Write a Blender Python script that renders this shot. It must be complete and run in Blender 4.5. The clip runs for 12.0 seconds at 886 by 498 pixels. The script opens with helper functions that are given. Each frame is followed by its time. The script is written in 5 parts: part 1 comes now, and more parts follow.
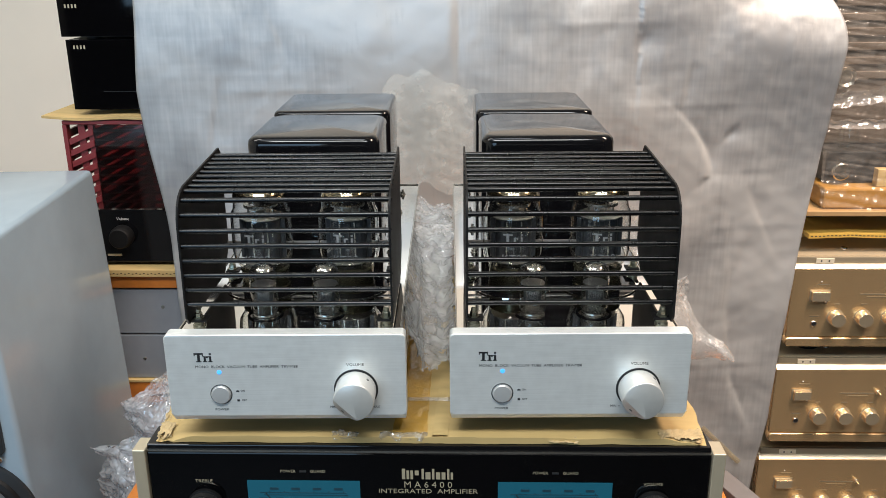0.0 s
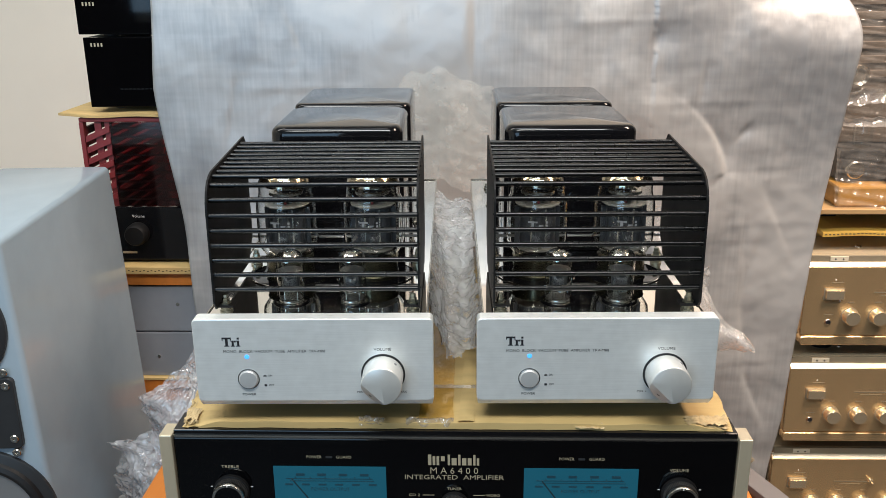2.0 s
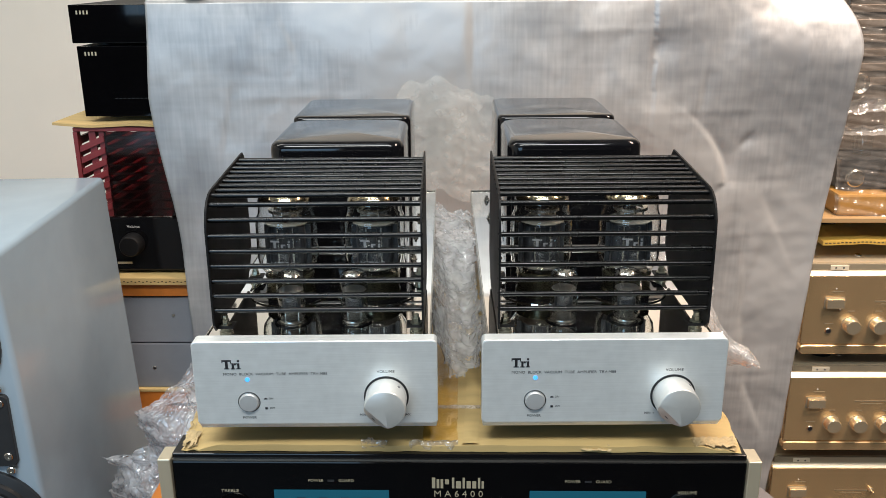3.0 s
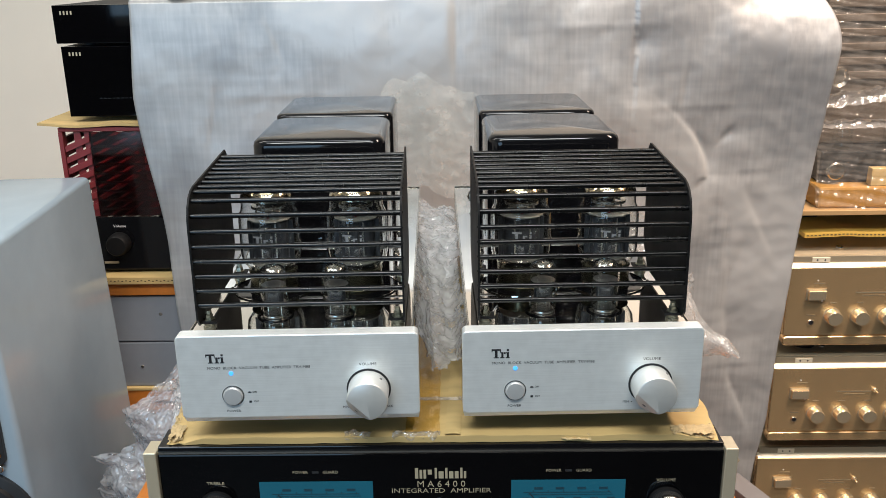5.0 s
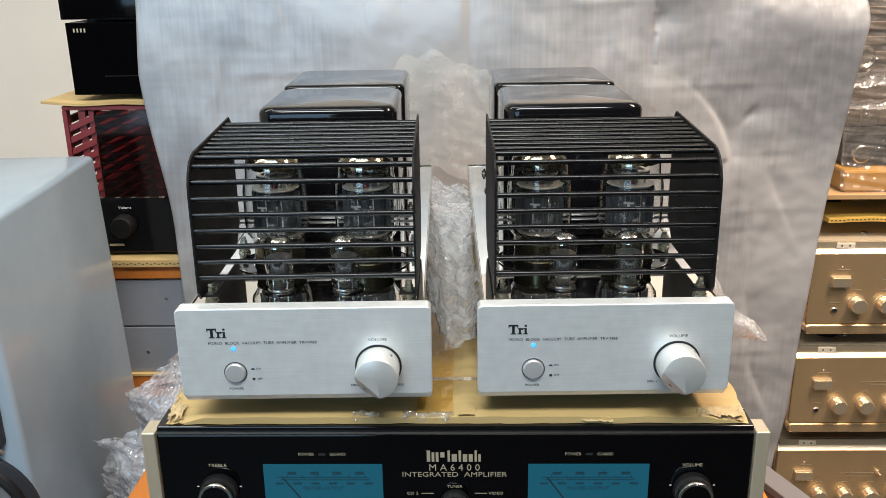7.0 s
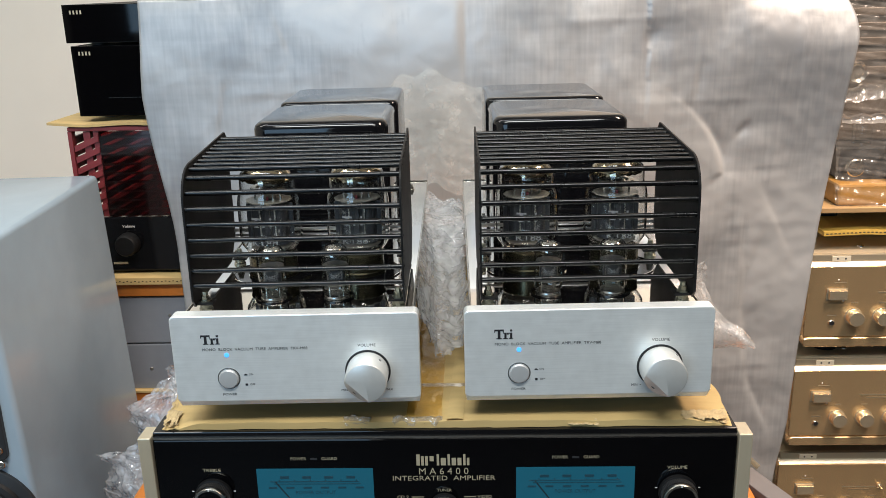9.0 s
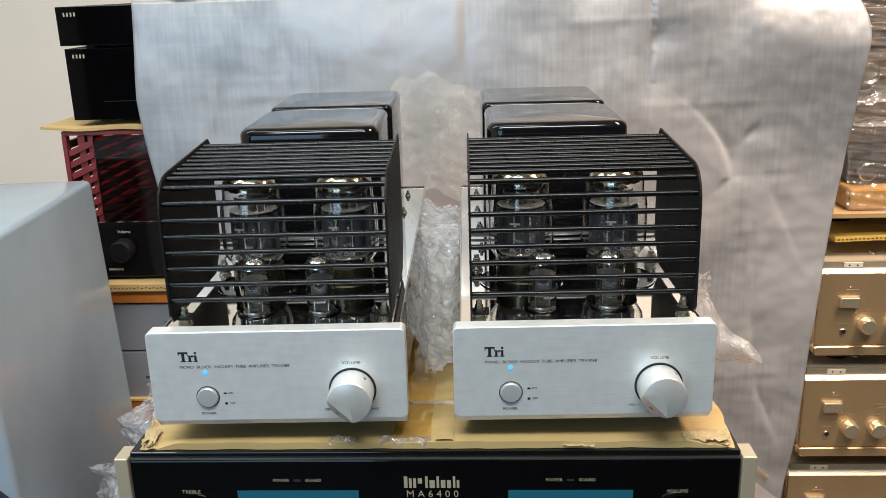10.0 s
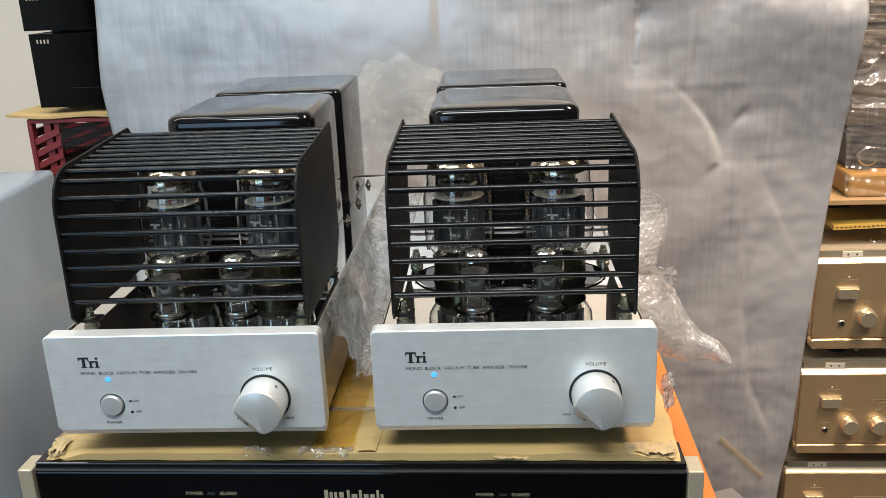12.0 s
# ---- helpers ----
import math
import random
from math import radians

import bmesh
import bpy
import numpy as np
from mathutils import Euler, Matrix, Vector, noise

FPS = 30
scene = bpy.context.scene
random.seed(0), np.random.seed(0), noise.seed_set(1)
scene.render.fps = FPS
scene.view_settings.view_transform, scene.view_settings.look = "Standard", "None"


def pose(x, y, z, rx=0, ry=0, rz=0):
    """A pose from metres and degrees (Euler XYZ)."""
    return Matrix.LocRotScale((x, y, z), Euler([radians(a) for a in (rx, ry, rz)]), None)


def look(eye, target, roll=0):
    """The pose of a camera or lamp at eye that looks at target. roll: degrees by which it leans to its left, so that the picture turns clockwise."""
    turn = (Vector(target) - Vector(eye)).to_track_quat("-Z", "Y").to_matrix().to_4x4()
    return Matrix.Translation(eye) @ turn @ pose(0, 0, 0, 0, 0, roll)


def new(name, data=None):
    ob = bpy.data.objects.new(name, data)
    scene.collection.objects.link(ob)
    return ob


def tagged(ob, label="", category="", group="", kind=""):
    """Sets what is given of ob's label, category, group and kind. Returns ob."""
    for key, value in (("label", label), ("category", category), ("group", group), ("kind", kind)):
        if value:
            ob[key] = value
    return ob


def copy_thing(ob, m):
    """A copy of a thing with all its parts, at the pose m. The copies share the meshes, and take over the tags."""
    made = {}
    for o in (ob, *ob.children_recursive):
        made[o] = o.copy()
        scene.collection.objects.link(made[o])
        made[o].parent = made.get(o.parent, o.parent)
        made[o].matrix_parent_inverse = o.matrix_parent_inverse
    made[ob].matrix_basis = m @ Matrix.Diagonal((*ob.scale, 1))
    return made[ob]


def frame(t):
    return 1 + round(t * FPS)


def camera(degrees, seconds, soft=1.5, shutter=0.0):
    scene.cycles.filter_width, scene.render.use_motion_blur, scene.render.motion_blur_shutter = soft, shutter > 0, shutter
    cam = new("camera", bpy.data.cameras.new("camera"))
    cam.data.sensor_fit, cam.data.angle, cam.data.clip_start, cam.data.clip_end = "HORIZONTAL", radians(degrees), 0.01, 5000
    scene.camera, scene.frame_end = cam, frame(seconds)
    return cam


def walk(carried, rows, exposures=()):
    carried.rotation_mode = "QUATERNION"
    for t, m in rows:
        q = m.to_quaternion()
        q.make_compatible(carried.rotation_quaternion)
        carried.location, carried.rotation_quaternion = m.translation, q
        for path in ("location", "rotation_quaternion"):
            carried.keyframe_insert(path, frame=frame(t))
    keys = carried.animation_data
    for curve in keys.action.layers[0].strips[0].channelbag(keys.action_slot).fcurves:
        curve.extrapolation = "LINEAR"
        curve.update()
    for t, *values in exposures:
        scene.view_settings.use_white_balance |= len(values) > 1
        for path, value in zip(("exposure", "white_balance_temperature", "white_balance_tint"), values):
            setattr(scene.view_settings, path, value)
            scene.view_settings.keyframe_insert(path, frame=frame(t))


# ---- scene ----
cam = camera(53.5, 12.0, soft=0.5)
PATH = [
    (0, (0.061, 0.033, 1.242), (0.005, 1.928, 0.605), -0.5),
    (0.5, (0.068, 0.02, 1.238), (0.009, 1.92, 0.615), -0.6),
    (1, (0.066, 0.028, 1.232), (0.005, 1.93, 0.615), -0.6),
    (1.5, (0.05, 0.035, 1.224), (-0.012, 1.937, 0.608), -0.5),
    (2, (0.043, 0.025, 1.226), (-0.019, 1.926, 0.609), -0.5),
    (2.5, (0.042, 0.019, 1.229), (-0.015, 1.921, 0.613), -0.5),
    (3, (0.035, 0.04, 1.236), (-0.012, 1.942, 0.62), -0.5),
    (3.2, (0.035, 0.051, 1.231), (-0.016, 1.956, 0.625), -0.7),
    (4.8, (0.042, 0.028, 1.231), (0.02, 1.934, 0.628), -1.0),
    (5, (0.043, 0.03, 1.235), (0.017, 1.932, 0.616), -0.9),
    (5.5, (0.037, 0.032, 1.235), (0.007, 1.934, 0.618), -0.8),
    (6, (0.035, 0.042, 1.229), (-0.001, 1.944, 0.61), -0.7),
    (6.5, (0.037, 0.052, 1.217), (-0.006, 1.952, 0.594), -0.8),
    (7, (0.04, 0.058, 1.207), (-0.011, 1.956, 0.579), -0.9),
    (9, (0.056, 0.039, 1.201), (-0.015, 1.953, 0.624), -1.5),
    (9.5, (0.058, 0.048, 1.201), (-0.022, 1.963, 0.629), -1.6),
    (10, (0.071, 0.069, 1.201), (-0.026, 1.982, 0.625), -1.7),
    (10.5, (0.105, 0.086, 1.2), (-0.018, 1.994, 0.613), -1.9),
    (11, (0.13, 0.109, 1.196), (-0.018, 2.012, 0.601), -2.0),
    (11.5, (0.143, 0.125, 1.193), (-0.02, 2.025, 0.59), -2.2),
    (12, (0.136, 0.12, 1.193), (-0.019, 2.019, 0.584), -2.4),
]
walk(cam, [(t, look(eye, target, roll)) for t, eye, target, roll in PATH], ((0.0, 0.0), (6.0, 0.0), (7.0, 0.13), (9.0, 0.03), (10.5, 0.0), (12.0, -0.03)))

# ---- light ----
world = bpy.data.worlds.new("world")
scene.world = world
world.use_nodes = True
world.node_tree.nodes["Background"].inputs[0].default_value = (0.9, 0.95, 1.0, 1)
world.node_tree.nodes["Background"].inputs[1].default_value = 0.01


def area_lamp(name, at, target, sx, sy, watts, colour, spread=180):
    data = bpy.data.lights.new(name, "AREA")
    data.shape, data.size, data.size_y, data.energy, data.color = "RECTANGLE", sx, sy, watts, colour
    data.spread = radians(spread)
    ob = new(name, data)
    ob.matrix_world = look(at, target)
    return ob


area_lamp("ceiling_lamp_front", (0.0, -0.35, 2.58), (0.0, -0.1, 0), 1.3, 0.35, 43, (0.975, 0.99, 0.955))
area_lamp("ceiling_lamp_middle", (-0.25, 0.55, 2.58), (-0.25, 0.6, 0), 0.9, 0.3, 6, (0.86, 0.94, 1.0))
area_lamp("ceiling_lamp_side", (-1.2, 0.9, 2.58), (-0.9, 1.0, 0), 0.3, 1.2, 12, (1.0, 0.96, 0.90))
area_lamp("ceiling_lamp_rear", (0.95, 0.85, 2.25), (0.70, 1.3, 1.10), 0.3, 0.7, 17, (1.0, 0.765, 0.60), 95)
# unseen source assumed behind the camera, for the cool tint on left surfaces
area_lamp("unseen_cool_source", (-1.0, -1.96, 1.55), (-0.4, 1.0, 1.0), 1.3, 1.1, 18, (0.44, 0.71, 1.0))


# ---- materials ----
def material(name, colour, rough=0.5, metal=0.0, vary=0.08, scale=40.0, stretch=(1, 1, 1), bump=0.0, bump_scale=None,
             second=None, coat=0.0, spec=0.5, rough_vary=0.08):
    """A node material: base colour varied at two scales, roughness wear and fine relief."""
    m = bpy.data.materials.new(name)
    m.use_nodes = True
    nt = m.node_tree
    b = nt.nodes["Principled BSDF"]
    b.inputs["Metallic"].default_value = metal
    b.inputs["Coat Weight"].default_value = coat
    b.inputs["Specular IOR Level"].default_value = spec
    co = nt.nodes.new("ShaderNodeTexCoord")
    mp = nt.nodes.new("ShaderNodeMapping")
    mp.inputs["Scale"].default_value = stretch
    nt.links.new(co.outputs["Object"], mp.inputs["Vector"])
    fine = nt.nodes.new("ShaderNodeTexNoise")
    fine.inputs["Scale"].default_value, fine.inputs["Detail"].default_value = scale, 5
    big = nt.nodes.new("ShaderNodeTexNoise")
    big.inputs["Scale"].default_value, big.inputs["Detail"].default_value = scale / 9, 3
    nt.links.new(mp.outputs[0], fine.inputs["Vector"])
    nt.links.new(co.outputs["Object"], big.inputs["Vector"])
    add = nt.nodes.new("ShaderNodeMath")
    add.operation = "ADD"
    nt.links.new(fine.outputs["Fac"], add.inputs[0])
    nt.links.new(big.outputs["Fac"], add.inputs[1])
    ramp = nt.nodes.new("ShaderNodeValToRGB")
    ramp.color_ramp.elements[0].position, ramp.color_ramp.elements[1].position = 0.3, 0.7
    lo = tuple(max(0, c * (1 - vary)) for c in colour)
    hi = second or tuple(min(1, c * (1 + vary)) for c in colour)
    ramp.color_ramp.elements[0].color, ramp.color_ramp.elements[1].color = (*lo, 1), (*hi, 1)
    half = nt.nodes.new("ShaderNodeMath")
    half.operation = "MULTIPLY"
    half.inputs[1].default_value = 0.5
    nt.links.new(add.outputs[0], half.inputs[0])
    nt.links.new(half.outputs[0], ramp.inputs[0])
    nt.links.new(ramp.outputs[0], b.inputs["Base Color"])
    rr = nt.nodes.new("ShaderNodeMapRange")
    rr.inputs["From Min"].default_value, rr.inputs["From Max"].default_value = 0.3, 0.7
    rr.inputs["To Min"].default_value, rr.inputs["To Max"].default_value = max(0.01, rough - rough_vary * rough), min(1, rough + rough_vary * rough)
    nt.links.new(big.outputs["Fac"], rr.inputs["Value"])
    nt.links.new(rr.outputs[0], b.inputs["Roughness"])
    if bump:
        n2 = fine
        if bump_scale:
            n2 = nt.nodes.new("ShaderNodeTexNoise")
            n2.inputs["Scale"].default_value, n2.inputs["Detail"].default_value = bump_scale, 4
            nt.links.new(mp.outputs[0], n2.inputs["Vector"])
        bp = nt.nodes.new("ShaderNodeBump")
        bp.inputs["Strength"].default_value, bp.inputs["Distance"].default_value = bump, 0.001
        nt.links.new(n2.outputs["Fac"], bp.inputs["Height"])
        nt.links.new(bp.outputs[0], b.inputs["Normal"])
    return m


def glass_material(name, tint, gloss_rough=0.02, body=0.0, body_colour=(0.8, 0.8, 0.8), bubble=0.0, gloss=1.0):
    """Thin clear material: see-through with a Fresnel gloss, and some milky body."""
    m = bpy.data.materials.new(name)
    m.use_nodes = True
    nt = m.node_tree
    out = nt.nodes["Material Output"]
    nt.nodes.remove(nt.nodes["Principled BSDF"])
    clear = nt.nodes.new("ShaderNodeBsdfTransparent")
    clear.inputs[0].default_value = (*tint, 1)
    shine = nt.nodes.new("ShaderNodeBsdfGlossy")
    shine.inputs["Roughness"].default_value = gloss_rough
    edge = nt.nodes.new("ShaderNodeLayerWeight")
    edge.inputs["Blend"].default_value = 0.5
    steep = nt.nodes.new("ShaderNodeMath")
    steep.operation = "POWER"
    steep.inputs[1].default_value = 4.0
    nt.links.new(edge.outputs["Facing"], steep.inputs[0])
    fres = nt.nodes.new("ShaderNodeMath")
    fres.operation = "MULTIPLY_ADD"
    fres.inputs[1].default_value, fres.inputs[2].default_value = 0.9, 0.045
    nt.links.new(steep.outputs[0], fres.inputs[0])
    mix = nt.nodes.new("ShaderNodeMixShader")
    gain = nt.nodes.new("ShaderNodeMath")
    gain.operation = "MULTIPLY"
    gain.inputs[1].default_value = gloss
    gain.use_clamp = True
    nt.links.new(fres.outputs[0], gain.inputs[0])
    nt.links.new(gain.outputs[0], mix.inputs[0])
    last = clear
    if body:
        milk = nt.nodes.new("ShaderNodeBsdfDiffuse")
        milk.inputs[0].default_value = (*body_colour, 1)
        thru = nt.nodes.new("ShaderNodeBsdfTranslucent")
        thru.inputs[0].default_value = (*body_colour, 1)
        both = nt.nodes.new("ShaderNodeMixShader")
        both.inputs[0].default_value = 0.3
        nt.links.new(milk.outputs[0], both.inputs[1])
        nt.links.new(thru.outputs[0], both.inputs[2])
        blend = nt.nodes.new("ShaderNodeMixShader")
        blend.inputs[0].default_value = body
        nt.links.new(clear.outputs[0], blend.inputs[1])
        nt.links.new(both.outputs[0], blend.inputs[2])
        last = blend
        if bubble:
            co = nt.nodes.new("ShaderNodeTexCoord")
            vo = nt.nodes.new("ShaderNodeTexVoronoi")
            vo.inputs["Scale"].default_value = bubble
            nt.links.new(co.outputs["Object"], vo.inputs["Vector"])
            no = nt.nodes.new("ShaderNodeTexNoise")
            no.inputs["Scale"].default_value = 60
            nt.links.new(co.outputs["Object"], no.inputs["Vector"])
            sm = nt.nodes.new("ShaderNodeMath")
            sm.operation = "MULTIPLY_ADD"
            sm.inputs[1].default_value = -1.2
            nt.links.new(vo.outputs["Distance"], sm.inputs[0])
            nt.links.new(no.outputs["Fac"], sm.inputs[2])
            bp = nt.nodes.new("ShaderNodeBump")
            bp.inputs["Strength"].default_value, bp.inputs["Distance"].default_value = 0.25, 0.0015
            nt.links.new(sm.outputs[0], bp.inputs["Height"])
            for nd in (shine, milk):
                nt.links.new(bp.outputs[0], nd.inputs["Normal"])
            var = nt.nodes.new("ShaderNodeMapRange")
            var.inputs["From Min"].default_value, var.inputs["From Max"].default_value = 0.3, 0.75
            var.inputs["To Min"].default_value, var.inputs["To Max"].default_value = body * 0.55, min(1, body * 1.5)
            nt.links.new(no.outputs["Fac"], var.inputs["Value"])
            nt.links.new(var.outputs[0], blend.inputs[0])
    nt.links.new(last.outputs[0], mix.inputs[1])
    nt.links.new(shine.outputs[0], mix.inputs[2])
    nt.links.new(mix.outputs[0], out.inputs["Surface"])
    return m


def glow_material(name, colour, strength):
    m = bpy.data.materials.new(name)
    m.use_nodes = True
    b = m.node_tree.nodes["Principled BSDF"]
    b.inputs["Base Color"].default_value = (*[c * 0.4 for c in colour], 1)
    b.inputs["Emission Color"].default_value = (*colour, 1)
    b.inputs["Emission Strength"].default_value = strength
    b.inputs["Roughness"].default_value = 0.2
    return m


def sheet_material():
    """Silvery packing foam: lengthwise streaks, cloudy blotches, creases."""
    m = bpy.data.materials.new("foam_sheet")
    m.use_nodes = True
    nt = m.node_tree
    b = nt.nodes["Principled BSDF"]
    b.inputs["Roughness"].default_value = 0.42
    b.inputs["Metallic"].default_value = 0.45
    co = nt.nodes.new("ShaderNodeTexCoord")

    def noise_at(scale, stretch, detail=4, distort=0.0):
        mp = nt.nodes.new("ShaderNodeMapping")
        mp.inputs["Scale"].default_value = stretch
        nt.links.new(co.outputs["Object"], mp.inputs["Vector"])
        n = nt.nodes.new("ShaderNodeTexNoise")
        n.inputs["Scale"].default_value, n.inputs["Detail"].default_value, n.inputs["Distortion"].default_value = scale, detail, distort
        nt.links.new(mp.outputs[0], n.inputs["Vector"])
        return n

    def weigh(node, k, rest):
        w = nt.nodes.new("ShaderNodeMath")
        w.operation = "MULTIPLY_ADD"
        w.inputs[1].default_value = k
        nt.links.new(node.outputs["Fac"], w.inputs[0])
        if rest is None:
            w.inputs[2].default_value = 0.0
        else:
            nt.links.new(rest.outputs[0], w.inputs[2])
        return w

    cloud = noise_at(3.6, (1, 1, 1), 3, 0.2)
    blot = noise_at(12.0, (1, 1, 0.85), 3, 0.3)
    streak = noise_at(190.0, (1, 1, 0.05), 3)
    crease = noise_at(9.0, (1, 1, 0.7), 4, 0.2)
    weft = noise_at(130.0, (0.05, 1, 1), 3)
    total = weigh(weft, 0.08, weigh(streak, 0.16, weigh(blot, 0.40, weigh(cloud, 0.80, None))))
    ramp = nt.nodes.new("ShaderNodeValToRGB")
    e = ramp.color_ramp.elements
    e[0].position, e[0].color = 0.53, (0.252, 0.266, 0.282, 1)
    e[1].position, e[1].color = 0.81, (0.515, 0.527, 0.532, 1)
    mid = ramp.color_ramp.elements.new(0.665)
    mid.color = (0.357, 0.372, 0.386, 1)
    nt.links.new(total.outputs[0], ramp.inputs[0])
    nt.links.new(ramp.outputs[0], b.inputs["Base Color"])
    bp = nt.nodes.new("ShaderNodeBump")
    bp.inputs["Strength"].default_value, bp.inputs["Distance"].default_value = 0.12, 0.02
    nt.links.new(crease.outputs["Fac"], bp.inputs["Height"])
    fold = nt.nodes.new("ShaderNodeTexVoronoi")
    fold.feature = "DISTANCE_TO_EDGE"
    fold.inputs["Scale"].default_value = 7.0
    warp = noise_at(5.0, (1, 1, 1), 3)
    wm = nt.nodes.new("ShaderNodeVectorMath")
    wm.operation = "MULTIPLY_ADD"
    wm.inputs[1].default_value = (0.35, 0.35, 0.35)
    nt.links.new(warp.outputs["Color"], wm.inputs[0])
    nt.links.new(co.outputs["Object"], wm.inputs[2])
    nt.links.new(wm.outputs[0], fold.inputs["Vector"])
    sharp = nt.nodes.new("ShaderNodeMapRange")
    sharp.inputs["From Max"].default_value = 0.12
    nt.links.new(fold.outputs["Distance"], sharp.inputs["Value"])
    bp0 = nt.nodes.new("ShaderNodeBump")
    bp0.inputs["Strength"].default_value, bp0.inputs["Distance"].default_value = 0.04, 0.003
    nt.links.new(sharp.outputs[0], bp0.inputs["Height"])
    nt.links.new(bp0.outputs[0], bp.inputs["Normal"])
    bp2 = nt.nodes.new("ShaderNodeBump")
    bp2.inputs["Strength"].default_value, bp2.inputs["Distance"].default_value = 0.1, 0.0004
    nt.links.new(streak.outputs["Fac"], bp2.inputs["Height"])
    nt.links.new(bp.outputs[0], bp2.inputs["Normal"])
    nt.links.new(bp2.outputs[0], b.inputs["Normal"])
    return m


ALU = material("brushed_aluminium", (0.86, 0.89, 0.885), 0.34, 0.5, 0.07, 1000, (0.03, 1, 1), 0.04)
ALU_TOP = material("machined_aluminium", (0.66, 0.67, 0.65), 0.36, 0.5, 0.05, 200, (1, 1, 1), 0.05)
BUTTON = material("satin_aluminium", (0.52, 0.53, 0.53), 0.45, 0.4, 0.03, 200)
MIRROR = material("polished_steel", (0.86, 0.84, 0.8), 0.04, 1.0, 0.02, 20, (1, 1, 1))
BOLT = material("greenish_plated_steel", (0.36, 0.36, 0.29), 0.28, 0.9, 0.25, 200)
SIDE_STEEL = material("polished_side_steel", (0.5, 0.48, 0.45), 0.16, 1.0, 0.06, 60)
GREY_METAL = material("grey_knurled_metal", (0.2, 0.2, 0.2), 0.35, 0.9, 0.1, 150)
STEEL = material("plated_steel", (0.62, 0.6, 0.55), 0.25, 1.0, 0.1, 150)
BLACK_GLOSS = material("black_lacquer", (0.004, 0.004, 0.005), 0.06, 0.0, 0.2, 30, coat=0.1, spec=0.32)
BLACK_SATIN = material("black_powder_coat", (0.009, 0.009, 0.0095), 0.48, 0.0, 0.2, 300, bump=0.05, spec=0.14)
BAR_BLACK = material("black_bar_enamel", (0.002, 0.002, 0.0024), 0.27, 0.0, 0.2, 300, spec=0.42)
BLACK_MATT = material("black_matt", (0.01, 0.01, 0.01), 0.6, 0.0, 0.2, 80)
GLASS = glass_material("tube_glass", (0.96, 0.97, 0.96), 0.015, gloss=1.3)
REAL_GLASS = bpy.data.materials.new("tube_glass_wall")
REAL_GLASS.use_nodes = True
bs = REAL_GLASS.node_tree.nodes["Principled BSDF"]
bs.inputs["Transmission Weight"].default_value, bs.inputs["Roughness"].default_value, bs.inputs["IOR"].default_value = 1.0, 0.0, 1.47
bs.inputs["Base Color"].default_value = (0.97, 0.98, 0.97, 1)
GETTER = material("getter_mirror", (0.38, 0.29, 0.17), 0.12, 1.0, 0.35, 60, second=(0.80, 0.69, 0.48))
SILVER = material("silver_getter", (0.72, 0.70, 0.66), 0.13, 1.0, 0.15, 90)
ANODE = material("grey_anode", (0.022, 0.024, 0.028), 0.42, 0.3, 0.25, 60)
COLLAR = material("olive_brass_collar", (0.09, 0.082, 0.052), 0.24, 0.9, 0.2, 60)
PRINT_GREY = material("grey_tube_print", (0.22, 0.23, 0.24), 0.5, 0, 0.35, 300)
MICA_DARK = material("clear_brown_mica", (0.075, 0.07, 0.062), 0.3, 0.0, 0.3, 90)
MICA = material("mica", (0.13, 0.125, 0.108), 0.28, 0.0, 0.5, 160)
PRINT_WHITE = material("white_print", (0.75, 0.75, 0.75), 0.5, 0, 0.05, 200)
PRINT_BLACK = material("black_print", (0.015, 0.015, 0.018), 0.5, 0, 0.05, 200)
PRINT_GOLD = material("gold_print", (0.50, 0.44, 0.31), 0.4, 0.3, 0.08, 200)
DARK_GLASS = material("black_glass", (0.0015, 0.0015, 0.002), 0.04, 0.0, 0.2, 20, spec=0.25)
CHAMPAGNE = material("champagne_trim", (0.60, 0.52, 0.38), 0.35, 0.5, 0.06, 150, (1, 1, 0.1), 0.06)
GOLD = material("champagne_fascia", (0.83, 0.60, 0.335), 0.22, 0.82, 0.06, 400, (0.03, 1, 1), 0.06)
GOLD_DARK = material("champagne_strip", (0.40, 0.35, 0.26), 0.4, 0.6, 0.06, 150, (0.05, 1, 1))
# the badge's own pale tone; on the fascia edge it paints a highlight
PALE_GOLD = material("pale_badge_and_lit_edge", (0.80, 0.74, 0.60), 0.4, 0.4, 0.05, 150)
GOLD_KNOB = material("champagne_knob", (0.86, 0.74, 0.53), 0.26, 0.85, 0.05, 150)
CARD = material("corrugated_card", (0.56, 0.40, 0.17), 0.7, 0.0, 0.3, 55, (0.12, 1, 1), 0.4, 160)
# card colour darkened to the shade inside the corrugation
FLUTE_SHADE = material("card_flute_shade", (0.07, 0.045, 0.02), 0.9, 0.0, 0.2, 80)
CARD_TORN = material("torn_card", (0.46, 0.34, 0.18), 0.85, 0.0, 0.3, 120, (1, 1, 1), 0.5)
CARD_YELLOW = material("yellow_card", (0.62, 0.40, 0.08), 0.7, 0.0, 0.1, 30, (0.2, 1, 1), 0.2)
BEIGE_TAPE = glass_material("beige_tape", (0.96, 0.93, 0.86), 0.3, 0.16, (0.75, 0.66, 0.48), gloss=0.4)
SCRAP = glass_material("clear_plastic_scrap", (0.97, 0.97, 0.97), 0.05, 0.2, (0.95, 0.94, 0.92), gloss=3.0)
TAPE = glass_material("amber_tape", (0.99, 0.84, 0.45), 0.08, 0.14, (0.82, 0.62, 0.2), gloss=1.6)
WOOD = material("orange_wood", (0.56, 0.18, 0.03), 0.36, 0.0, 0.22, 60, (1, 0.06, 1), 0.08)
